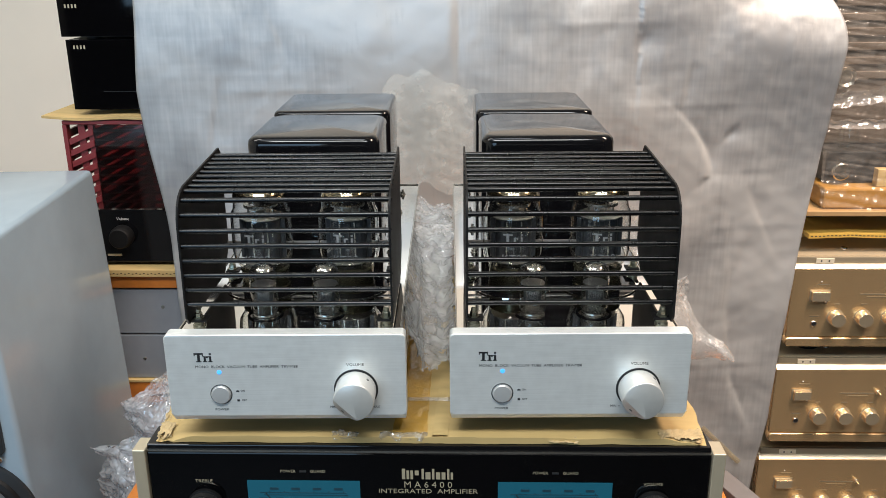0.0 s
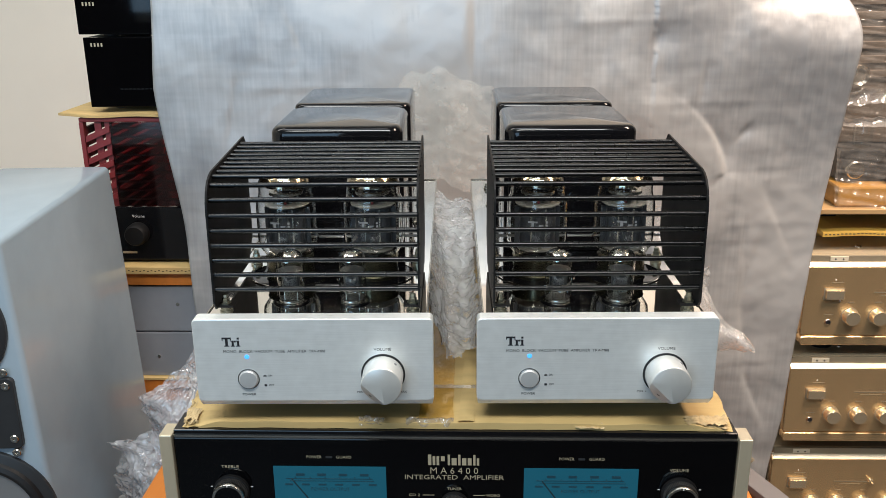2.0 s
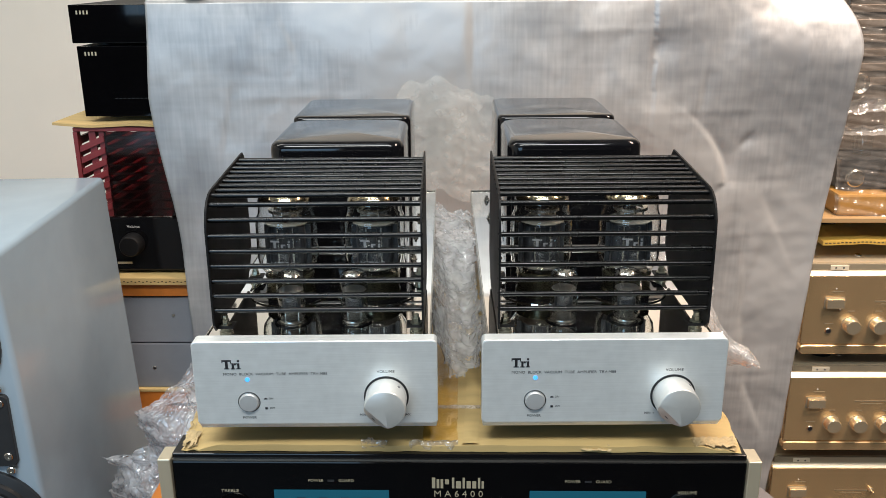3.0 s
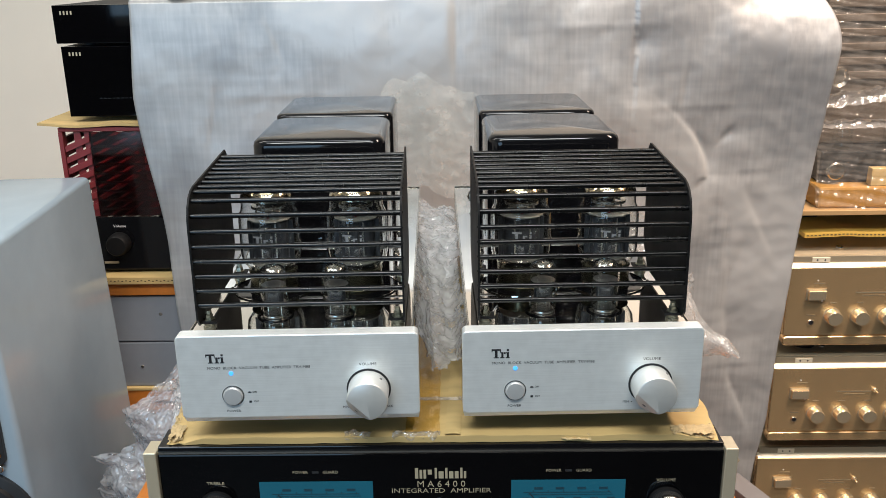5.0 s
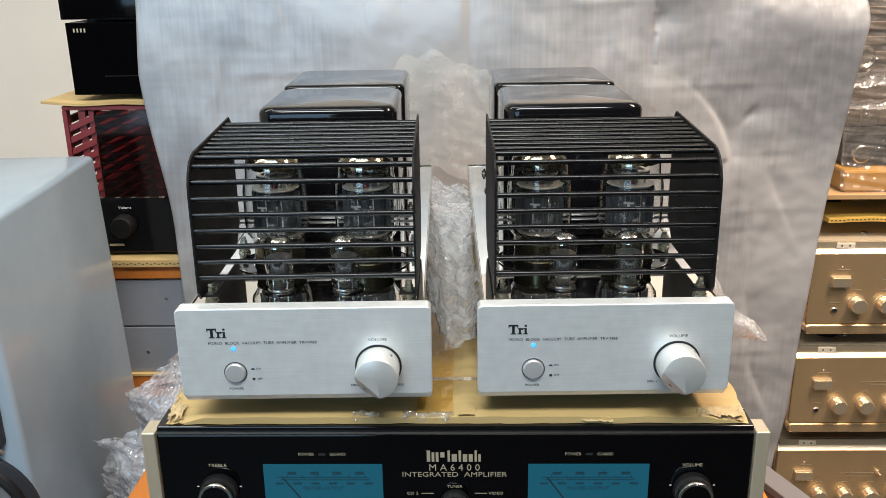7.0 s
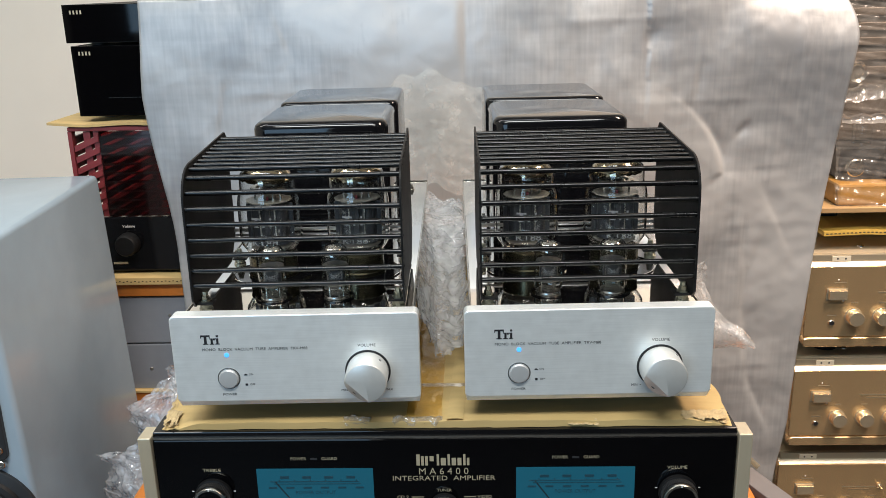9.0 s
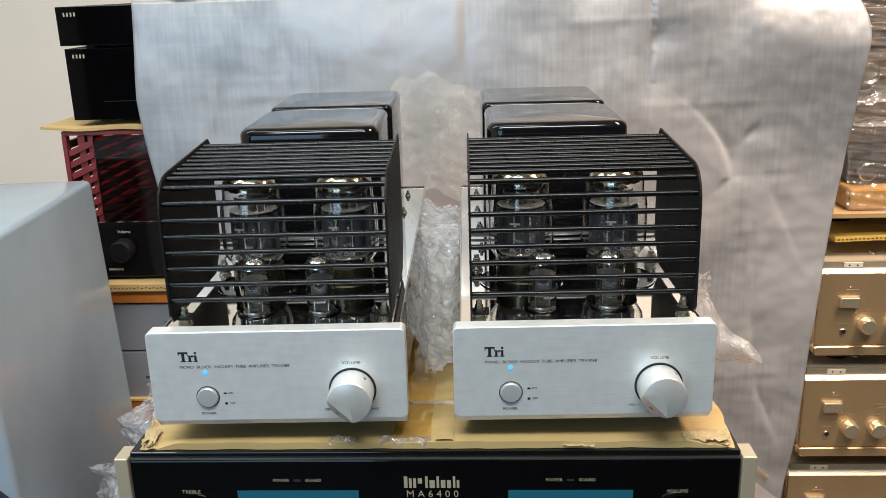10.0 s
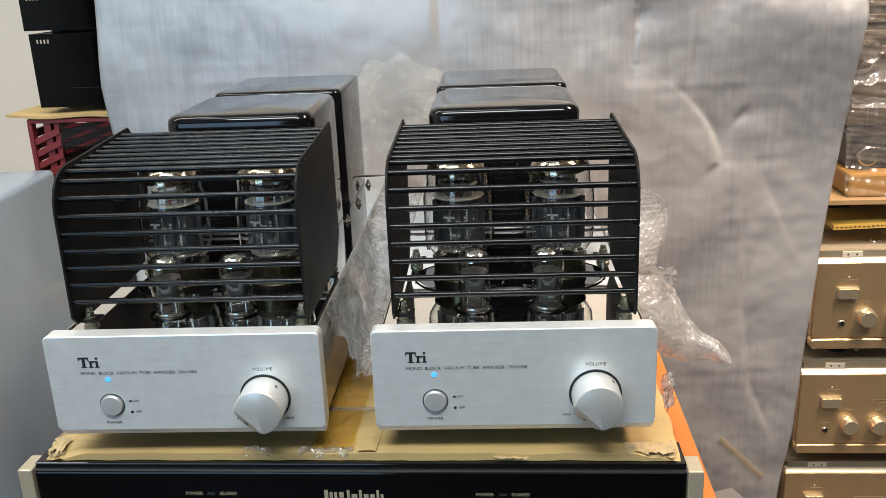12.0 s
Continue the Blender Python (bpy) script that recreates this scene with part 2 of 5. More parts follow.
PLY = material("plywood_edge", (0.36, 0.235, 0.11), 0.6, 0.0, 0.15, 90, (0.1, 1, 1), 0.2)
GREY_GLOSS = material("silver_grey_lacquer", (0.33, 0.42, 0.495), 0.18, 0.05, 0.06, 25, spec=0.5)
GREY_DARK = material("dark_grey_plate", (0.035, 0.037, 0.04), 0.45, 0.3, 0.1, 80)
RUBBER = material("rubber", (0.008, 0.008, 0.009), 0.5, 0, 0.2, 60)
CONE = material("silver_cone", (0.35, 0.36, 0.37), 0.35, 0.6, 0.08, 40)
GREY_BOX = material("grey_metal_box", (0.27, 0.29, 0.33), 0.45, 0.2, 0.05, 60)
RED = material("burgundy_paint", (0.19, 0.026, 0.03), 0.38, 0.0, 0.15, 60)
RED_GLASS = glass_material("smoked_red_acrylic", (0.34, 0.075, 0.08), 0.04)
# colour of unseen walls, kept dark to lower reflections in the black parts
DARK_WALL = material("dark_unseen_wall", (0.05, 0.046, 0.042), 0.7, 0.0, 0.1, 10)
WALL = material("cream_wall_paint", (0.80, 0.745, 0.66), 0.75, 0.0, 0.03, 10, bump=0.1, bump_scale=200)
CEIL = material("white_ceiling_paint", (0.72, 0.72, 0.70), 0.8, 0.0, 0.03, 8)
FLOOR = material("grey_floor_tile", (0.075, 0.07, 0.066), 0.45, 0.0, 0.15, 12)
BUBBLE = glass_material("bubble_wrap_film", (0.985, 0.99, 1.0), 0.06, 0.37, (0.95, 0.96, 0.97), 320.0, 1.7)
BUBBLE_MILKY = glass_material("milky_bubble_film", (0.99, 0.985, 0.98), 0.14, 0.24, (0.92, 0.92, 0.91), 150.0, 1.0)
BUBBLE_CLEAR = glass_material("clear_bubble_film", (0.985, 0.99, 1.0), 0.06, 0.36, (0.95, 0.96, 0.98), 150.0, 2.6)
FILM = glass_material("stretch_film", (0.95, 0.94, 0.92), 0.14, 0.09, (0.85, 0.82, 0.78), 40.0, 0.55)
WHITE_FILM = glass_material("white_foam_film", (0.985, 0.99, 0.985), 0.4, 0.22, (0.86, 0.90, 0.89), 22.0, 0.12)
BROWN_WOOD = material("walnut_base", (0.38, 0.20, 0.04), 0.5, 0.0, 0.25, 60, (0.1, 1, 1), 0.1)
BROWN_DARK = material("dark_brown_panel", (0.13, 0.105, 0.085), 0.35, 0.3, 0.25, 60, (0.05, 1, 1))
DARK_GREY_CARD = material("grey_lid", (0.16, 0.15, 0.15), 0.6, 0.0, 0.1, 40)
METER_BLUE = glow_material("lit_meter_glass", (0.013, 0.13, 0.20), 0.36)
LED_BLUE = glow_material("blue_led", (0.06, 0.35, 1.0), 1.6)
METER_INK = material("meter_ink", (0.006, 0.045, 0.07), 0.6, 0, 0.05, 100)
SHEET = sheet_material()


# ---- building helpers ----
def thing(name, m, label, category, group="", kind=""):
    ob = new(name)
    ob.empty_display_size = 0.05
    ob.matrix_basis = m
    return tagged(ob, label, category, group, kind)


def part(name, bm, mat, parent=None, label="", smooth=False):
    me = bpy.data.meshes.new(name)
    bmesh.ops.recalc_face_normals(bm, faces=bm.faces)
    if smooth:
        for f in bm.faces:
            f.smooth = True
    bm.to_mesh(me)
    bm.free()
    me.materials.append(mat)
    if smooth:
        me.set_sharp_from_angle(angle=radians(40))
    ob = new(name, me)
    ob.parent = parent
    return tagged(ob, label)


def box(x0, x1, y0, y1, z0, z1, bevel=0.0, seg=2, bm=None):
    bm = bm or bmesh.new()
    g = bmesh.ops.create_cube(bm, size=1)
    for v in g["verts"]:
        v.co = Vector((x0 + (v.co.x + 0.5) * (x1 - x0), y0 + (v.co.y + 0.5) * (y1 - y0), z0 + (v.co.z + 0.5) * (z1 - z0)))
    if bevel:
        es = {e for v in g["verts"] for e in v.link_edges}
        bmesh.ops.bevel(bm, geom=list(es), offset=bevel, segments=seg, affect="EDGES", profile=0.5)
    return bm


def lathe(profile, at=(0, 0, 0), axis="z", seg=24, bm=None):
    """Turn (radius, height) pairs round an axis; 'y' points to the viewer's side (-y)."""
    bm = bm or bmesh.new()
    rings = []
    for r, h in profile:
        ring = []
        n = 1 if r < 1e-6 else seg
        for i in range(n):
            a = 2 * math.pi * i / seg
            if axis == "z":
                p = (at[0] + r * math.cos(a), at[1] + r * math.sin(a), at[2] + h)
            elif axis == "y":
                p = (at[0] + r * math.cos(a), at[1] - h, at[2] + r * math.sin(a))
            else:
                p = (at[0] + h, at[1] + r * math.cos(a), at[2] + r * math.sin(a))
            ring.append(bm.verts.new(p))
        rings.append(ring)
    for a, b in zip(rings, rings[1:]):
        for i in range(seg):
            q = [a[i % len(a)], a[(i + 1) % len(a)], b[(i + 1) % len(b)], b[i % len(b)]]
            u = list(dict.fromkeys(q))
            if len(u) > 2:
                bm.faces.new(u)
    return bm


def closed_lathe(profile, at, seg):
    """A hollow shell: the profile runs up the outside, down the inside and back to its start."""
    bm = lathe(profile + profile[:1], at, seg=seg)
    bmesh.ops.remove_doubles(bm, verts=bm.verts, dist=1e-6)
    return bm


def rounded(x0, x1, z0, z1, r, y0, y1, seg=5, edge=0.0, flat="xz"):
    """A plate with rounded corners; flat 'xz' faces -y, flat 'xy' lies down (y0, y1 are then its heights)."""
    bm = bmesh.new()
    pts = []
    for cx, cz, a0 in ((x1 - r, z1 - r, 0), (x0 + r, z1 - r, 90), (x0 + r, z0 + r, 180), (x1 - r, z0 + r, 270)):
        for i in range(seg + 1):
            a = radians(a0 + 90 * i / seg)
            pts.append((cx + r * math.cos(a), cz + r * math.sin(a)))
    put = (lambda x, z, y: (x, y, z)) if flat == "xz" else (lambda x, z, y: (x, z, y))
    levels = [(y0, 0.0), (y1, 0.0)]
    if edge:
        levels = [(y0, 0.0)] + [(y1 - (y1 - y0) / abs(y1 - y0) * edge * (1 - math.sin(radians(a))), edge * (1 - math.cos(radians(a)))) for a in (0, 30, 60, 90)]
    mx, mz = (x0 + x1) / 2, (z0 + z1) / 2
    hx, hz = (x1 - x0) / 2, (z1 - z0) / 2
    rings = []
    for y, inset in levels:
        kx, kz = (hx - inset) / hx, (hz - inset) / hz
        rings.append([bm.verts.new(put(mx + (x - mx) * kx, mz + (z - mz) * kz, y)) for x, z in pts])
    n = len(pts)
    for a, b in zip(rings, rings[1:]):
        for i in range(n):
            bm.faces.new((a[i], a[(i + 1) % n], b[(i + 1) % n], b[i]))
    bm.faces.new(rings[0])
    bm.faces.new(rings[-1])
    return bm


def lettering(words, x, z, size, mat, parent, y, align="CENTER", width=0.0, name="lettering"):
    """Words on a face that looks to -y."""
    cu = bpy.data.curves.new("words", "FONT")
    cu.body, cu.size, cu.align_x, cu.align_y, cu.extrude = words, size, align, "CENTER", 0.00008
    cu.resolution_u = 2
    cu.offset = -0.005 * size
    tmp = bpy.data.objects.new("words", cu)
    scene.collection.objects.link(tmp)
    bpy.context.view_layer.update()
    me = bpy.data.meshes.new_from_object(tmp.evaluated_get(bpy.context.evaluated_depsgraph_get()))
    bpy.data.objects.remove(tmp)
    bpy.data.curves.remove(cu)
    xs = [v.co.x for v in me.vertices]
    k = width / (max(xs) - min(xs)) if width else 1.0
    for v in me.vertices:
        v.co = Vector((x + v.co.x * k, y - v.co.z, z + v.co.y))
    me.materials.clear()
    me.materials.append(mat)
    me.name = name
    ob = new(name, me)
    ob.parent = parent
    return ob


def bars(rects, y, mat, parent, name="mark"):
    """Flat bars (x0, x1, z0, z1) on a face that looks to -y, each a part of its own."""
    return [part(name, box(x0, x1, y - 0.0002, y + 0.0001, z0, z1), mat, parent) for x0, x1, z0, z1 in rects]


def fractal(p, octaves=4):
    v, k, s = 0.0, 1.0, 1.0
    for _ in range(octaves):
        v += k * noise.noise(Vector(p) * s)
        k, s = k * 0.5, s * 2.1
    return v


def crumpled(shape, nu, nv, amount, freq, seed, keep=None, thick=0.0):
    """A crumpled sheet: shape(u, v) gives the base surface, keep(u, v) its outline; folded noise makes the creases."""
    bm = bmesh.new()
    uv = bm.loops.layers.uv.new("uv")
    vs, par = {}, {}
    for i in range(nu + 1):
        for j in range(nv + 1):
            u, v = i / nu, j / nv
            if keep and not keep(u, v):
                continue
            p = Vector(shape(u, v))
            q = p * freq + Vector((seed * 7.3, seed * 3.1, seed * 1.7))
            d = Vector((fractal(q), fractal(q + Vector((31, 0, 0))), fractal(q + Vector((0, 47, 0)))))
            d = Vector((abs(d.x) * 2 - 0.5, abs(d.y) * 2 - 0.5, abs(d.z) * 2 - 0.5))
            vs[i, j] = bm.verts.new(p + d * amount)
            par[vs[i, j]] = (u, v)
    for i in range(nu):
        for j in range(nv):
            c = [vs.get(k) for k in ((i, j), (i + 1, j), (i + 1, j + 1), (i, j + 1))]
            if all(c):
                f = bm.faces.new(c)
                f.smooth = True
                for loop in f.loops:
                    loop[uv].uv = par[loop.vert]
    for v in [v for v in bm.verts if not v.link_faces]:
        bm.verts.remove(v)
    return bm


def bubbled(shape, size_u, size_v, amount, freq, seed, keep=None, pitch=0.0072, step=0.0011, rise=0.0009, folds=4):
    """Bubble wrap: rows of small domes on a folded, crumpled sheet of size_u by size_v metres."""
    nu, nv = max(4, round(size_u / step)), max(4, round(size_v / step))

    def base(u, v):
        p = Vector(shape(u, v))
        q = p * freq + Vector((seed * 7.3, seed * 3.1, seed * 1.7))
        d = Vector((fractal(q, folds), fractal(q + Vector((31, 0, 0)), folds), fractal(q + Vector((0, 47, 0)), folds)))
        return p + Vector((abs(d.x) * 2 - 0.5, abs(d.y) * 2 - 0.5, abs(d.z) * 2 - 0.5)) * amount

    pts = [[base(i / nu, j / nv) for j in range(nv + 1)] for i in range(nu + 1)]
    bm = bmesh.new()
    vs = {}
    for i in range(nu + 1):
        for j in range(nv + 1):
            u, v = i / nu, j / nv
            if keep and not keep(u, v):
                continue
            du = pts[min(nu, i + 1)][j] - pts[max(0, i - 1)][j]
            dv = pts[i][min(nv, j + 1)] - pts[i][max(0, j - 1)]
            n = du.cross(dv)
            n = n.normalized() if n.length > 1e-12 else Vector((0, 0, 1))
            if n.y > 0:
                n = -n
            a, b = u * size_u / pitch, v * size_v / (pitch * 0.866)
            row = math.floor(b)
            fa = (a + 0.5 * (row % 2)) % 1.0 - 0.5
            fb = (b - row - 0.5) * 0.866
            r2 = (fa * fa + fb * fb) / 0.165
            h = rise * math.sqrt(max(0.0, 1 - r2)) if r2 < 1 else 0.0
            h *= 0.55 + 0.9 * abs(noise.noise(Vector((math.floor(a + 0.5 * (row % 2)) * 3.7, row * 5.1, seed))))
            vs[i, j] = bm.verts.new(pts[i][j] + n * h)
    for i in range(nu):
        for j in range(nv):
            c = [vs.get(k) for k in ((i, j), (i + 1, j), (i + 1, j + 1), (i, j + 1))]
            if all(c):
                bm.faces.new(c).smooth = True
    for v in [v for v in bm.verts if not v.link_faces]:
        bm.verts.remove(v)
    return bm


def sheet_part(name, bm, mat, label, category, kind=""):
    me = bpy.data.meshes.new(name)
    bm.to_mesh(me)
    bm.free()
    me.materials.append(mat)
    return tagged(new(name, me), label, category, kind=kind)


def structure(name, bm, mat, label, category):
    return tagged(part(name, bm, mat), label, category, kind="structure")


# ---- room ----
structure("floor", box(-2.2, 2.6, -2.2, 2.3, -0.05, 0.0), FLOOR, "dark grey shop floor", "floor")
structure("ceiling", box(-2.2, 2.6, -2.2, 2.3, 2.65, 2.75), CEIL, "plain white painted ceiling", "ceiling")
structure("wall_north", box(-2.2, 2.6, 2.0, 2.2, 0.0, 2.65), WALL, "cream painted plaster wall", "wall")
# closing wall out of view, its dark colour chosen for the reflections
bm = box(-2.2, -1.7, -2.2, -2.0, 0.0, 2.65)
for b in ((-0.3, 2.6, 0.0, 2.65), (-1.7, -0.3, 0.0, 0.95), (-1.7, -0.3, 2.15, 2.65)):
    box(b[0], b[1], -2.2, -2.0, b[2], b[3], bm=bm)
structure("wall_south", bm, DARK_WALL, "dark wall out of view, opened for the added cool lamp", "wall")
# frame added round the assumed cool source; a window here is not known
win = thing("unseen_window", pose(-1.0, -2.1, 0.95), "plain window frame, unseen, added round the cool lamp", "window", kind="structure")
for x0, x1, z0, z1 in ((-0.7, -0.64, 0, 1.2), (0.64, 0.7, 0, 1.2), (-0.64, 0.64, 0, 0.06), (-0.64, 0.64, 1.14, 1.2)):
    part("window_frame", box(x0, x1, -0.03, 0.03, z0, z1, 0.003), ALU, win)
structure("wall_west", box(-2.2, -2.0, -2.0, 2.0, 0.0, 2.65), WALL, "cream painted plaster wall", "wall")
structure("wall_east", box(2.4, 2.6, -2.0, 2.0, 0.0, 2.65), DARK_WALL, "plain dark wall out of view", "wall")


# ---- the wooden rack under the big amplifier ----
rack = thing("wooden_rack", pose(0.02, 0.9, 0), "orange-stained wooden equipment rack standing on the floor", "rack")
part("top_board", box(-0.295, 0.294, -0.31, 0.31, 0.712, 0.737, 0.002), WOOD, rack)
part("lower_board", box(-0.272, 0.271, -0.31, 0.31, 0.08, 0.105, 0.002), WOOD, rack)
for x in (-0.295, 0.272):
    part("side_panel", box(x, x + 0.022, -0.31, 0.31, 0.0, 0.711, 0.002), WOOD, rack)


# ---- big integrated amplifier with blue meters ----
def integrated_amplifier():
    a = thing("integrated_amplifier", pose(0.03, 0.613, 0.737), "black glass-fronted integrated amplifier with blue lit meters and champagne end caps", "amplifier")
    part("chassis", box(-0.205, 0.205, 0.03, 0.42, 0.012, 0.142, 0.002), BLACK_SATIN, a)
    face = part("front_glass", box(-0.2140, 0.2142, 0.0, 0.012, 0.006, 0.1465, 0.0012), DARK_GLASS, a, "glossy black glass front panel")
    part("top_trim", box(-0.2140, 0.2142, 0.002, 0.03, 0.147, 0.152, 0.0008), BLACK_GLOSS, a)
    part("trim_edge", box(-0.2140, 0.2142, 0.0008, 0.0022, 0.1466, 0.1482), STEEL, a, "thin bright metal edge strip")
    for x in (-0.2240, 0.2144):
        part("end_cap", box(x, x + 0.0098, -0.003, 0.0165, 0.0, 0.1495, 0.0008), CHAMPAGNE, a, "champagne aluminium end cap")
    for x in (-0.16, 0.16):
        for y in (0.06, 0.38):
            part("foot", lathe([(0, 0), (0.018, 0), (0.02, 0.012), (0, 0.012)], (x, y, 0)), RUBBER, a)
    y = 0.0
    for cx in (-0.095, 0.0978):
        meter = part("meter", box(cx - 0.0435, cx + 0.0435, y - 0.0006, y + 0.0004, 0.066, 0.1225), METER_BLUE, a, "blue backlit power meter window")
        bars([(cx - 0.034, cx + 0.033, 0.1117, 0.1122), (cx - 0.031, cx + 0.034, 0.1098, 0.1102)], y - 0.0008, METER_INK, meter, "scale_line")
        bars([(cx - 0.027 + i * 0.0115, cx - 0.0267 + i * 0.0115 + 0.0003, 0.1122, 0.1136) for i in range(6)], y - 0.0008, METER_INK, meter, "scale_tick")
        bars([(cx - 0.026 + i * 0.0165, cx - 0.0195 + i * 0.0165, 0.1145, 0.1165) for i in range(4)], y - 0.0008, METER_INK, meter, "scale_figure")
        bars([(cx - 0.035 + i * 0.013, cx - 0.029 + i * 0.013, 0.1062, 0.1075) for i in range(6)], y - 0.0008, METER_INK, meter, "scale_figure")
        lettering("POWER OUTPUT", cx, 0.1025, 0.0042, METER_INK, meter, y - 0.0007, width=0.03)
        bm = bmesh.new()
        vs = [bm.verts.new((cx + px, y - 0.0009, pz)) for px, pz in ((-0.030, 0.1115), (-0.0292, 0.1118), (0.003, 0.066), (0.002, 0.066))]
        bm.faces.new(vs)
        part("needle", bm, PRINT_BLACK, meter, "thin black needle")
        lettering("POWER", cx - 0.0115, 0.1305, 0.0034, PRINT_GOLD, face, y - 0.0001, width=0.0115)
        lettering("GUARD", cx + 0.0115, 0.1305, 0.0034, PRINT_GOLD, face, y - 0.0001, width=0.0115)
        bars([(cx - 0.0025, cx + 0.0025, 0.1297, 0.1313)], y - 0.0001, GREY_DARK, face, "indicator")
    # maker's mark as plain shapes
    bars([(-0.019, -0.0165, 0.1245, 0.1335), (-0.0155, -0.0135, 0.1245, 0.132), (-0.0125, -0.0105, 0.1245, 0.132), (-0.0092, -0.0062, 0.128, 0.132),
          (-0.004, -0.0022, 0.1245, 0.1335), (-0.001, 0.0028, 0.1245, 0.1305), (0.004, 0.0058, 0.1245, 0.1335), (0.007, 0.0102, 0.1245, 0.1305),
          (0.0113, 0.0142, 0.1245, 0.1305), (0.0155, 0.0172, 0.1245, 0.1335), (0.0182, 0.02, 0.1245, 0.1305)], y - 0.0001, PRINT_GOLD, face, "emblem_stroke")
    lettering("M A 6 4 0 0", 0.0008, 0.1193, 0.0078, PRINT_GOLD, face, y - 0.0001, width=0.0365)
    lettering("INTEGRATED  AMPLIFIER", 0.0008, 0.1136, 0.0056, PRINT_GOLD, face, y - 0.0001, width=0.076)
    lettering("TREBLE", -0.172, 0.1213, 0.0036, PRINT_GOLD, face, y - 0.0001, width=0.0135)
    lettering("VOLUME", 0.172, 0.1214, 0.0036, PRINT_GOLD, face, y - 0.0001, width=0.0145)
    lettering("TUNER", 0.001, 0.1035, 0.0032, PRINT_GOLD, face, y - 0.0001, width=0.011)
    lettering("CD 2", -0.03, 0.0978, 0.0032, PRINT_GOLD, face, y - 0.0001, width=0.0085)
    lettering("VIDEO", 0.031, 0.0978, 0.0032, PRINT_GOLD, face, y - 0.0001, width=0.0105)
    bars([(-0.0235, -0.0145, 0.0977, 0.0981), (0.0155, 0.0245, 0.0977, 0.0981), (0.0007, 0.0011, 0.0985, 0.1005)], y - 0.0001, PRINT_GOLD, face, "dial_line")
    for cx, cz, r in ((-0.172, 0.1005, 0.0126), (0.173, 0.1015, 0.0126), (0.001, 0.090, 0.0100)):
        k = part("knob", lathe([(0, 0), (r * 1.12, 0), (r * 1.12, 0.003), (r, 0.0035), (r, 0.009), (0, 0.009)], (cx, y, cz), "y", 40), BLACK_SATIN, a, "black knob with a bright metal rim", True)
        bm = bmesh.new()
        for q in range(60):
            g = 2 * math.pi * q / 60
            lathe([(0.0005, 0.0036), (0.0005, 0.0088)], (cx + r * math.cos(g), y, cz + r * math.sin(g)), "y", 4, bm)
        part("knurling", bm, GREY_METAL, k)
        part("knob_ring", lathe([(r * 0.99, 0.0088), (r * 1.01, 0.0095), (r * 1.01, 0.0115), (r * 0.97, 0.0125), (r * 0.84, 0.0126), (r * 0.83, 0.0112), (0, 0.0112)], (cx, y, cz), "y", 40), STEEL, k, "bright metal ring", True)
        part("knob_face", lathe([(0, 0.0113), (r * 0.82, 0.0113), (r * 0.82, 0.0118), (0, 0.0118)], (cx, y, cz), "y", 40), DARK_GLASS, k, "dark knob face")
        bars([(cx - 0.0004, cx + 0.0004, cz + r * 0.86, cz + r * 1.0)], y - 0.0127, PRINT_WHITE, k, "pointer")
        bars([(cx + s * r * 1.25 - 0.0008, cx + s * r * 1.25 + 0.0008, cz + 0.003, cz + 0.0036) for s in (-1, 1)], y - 0.0001, PRINT_WHITE, face, "dial_dot")
    return a


integrated_amplifier()


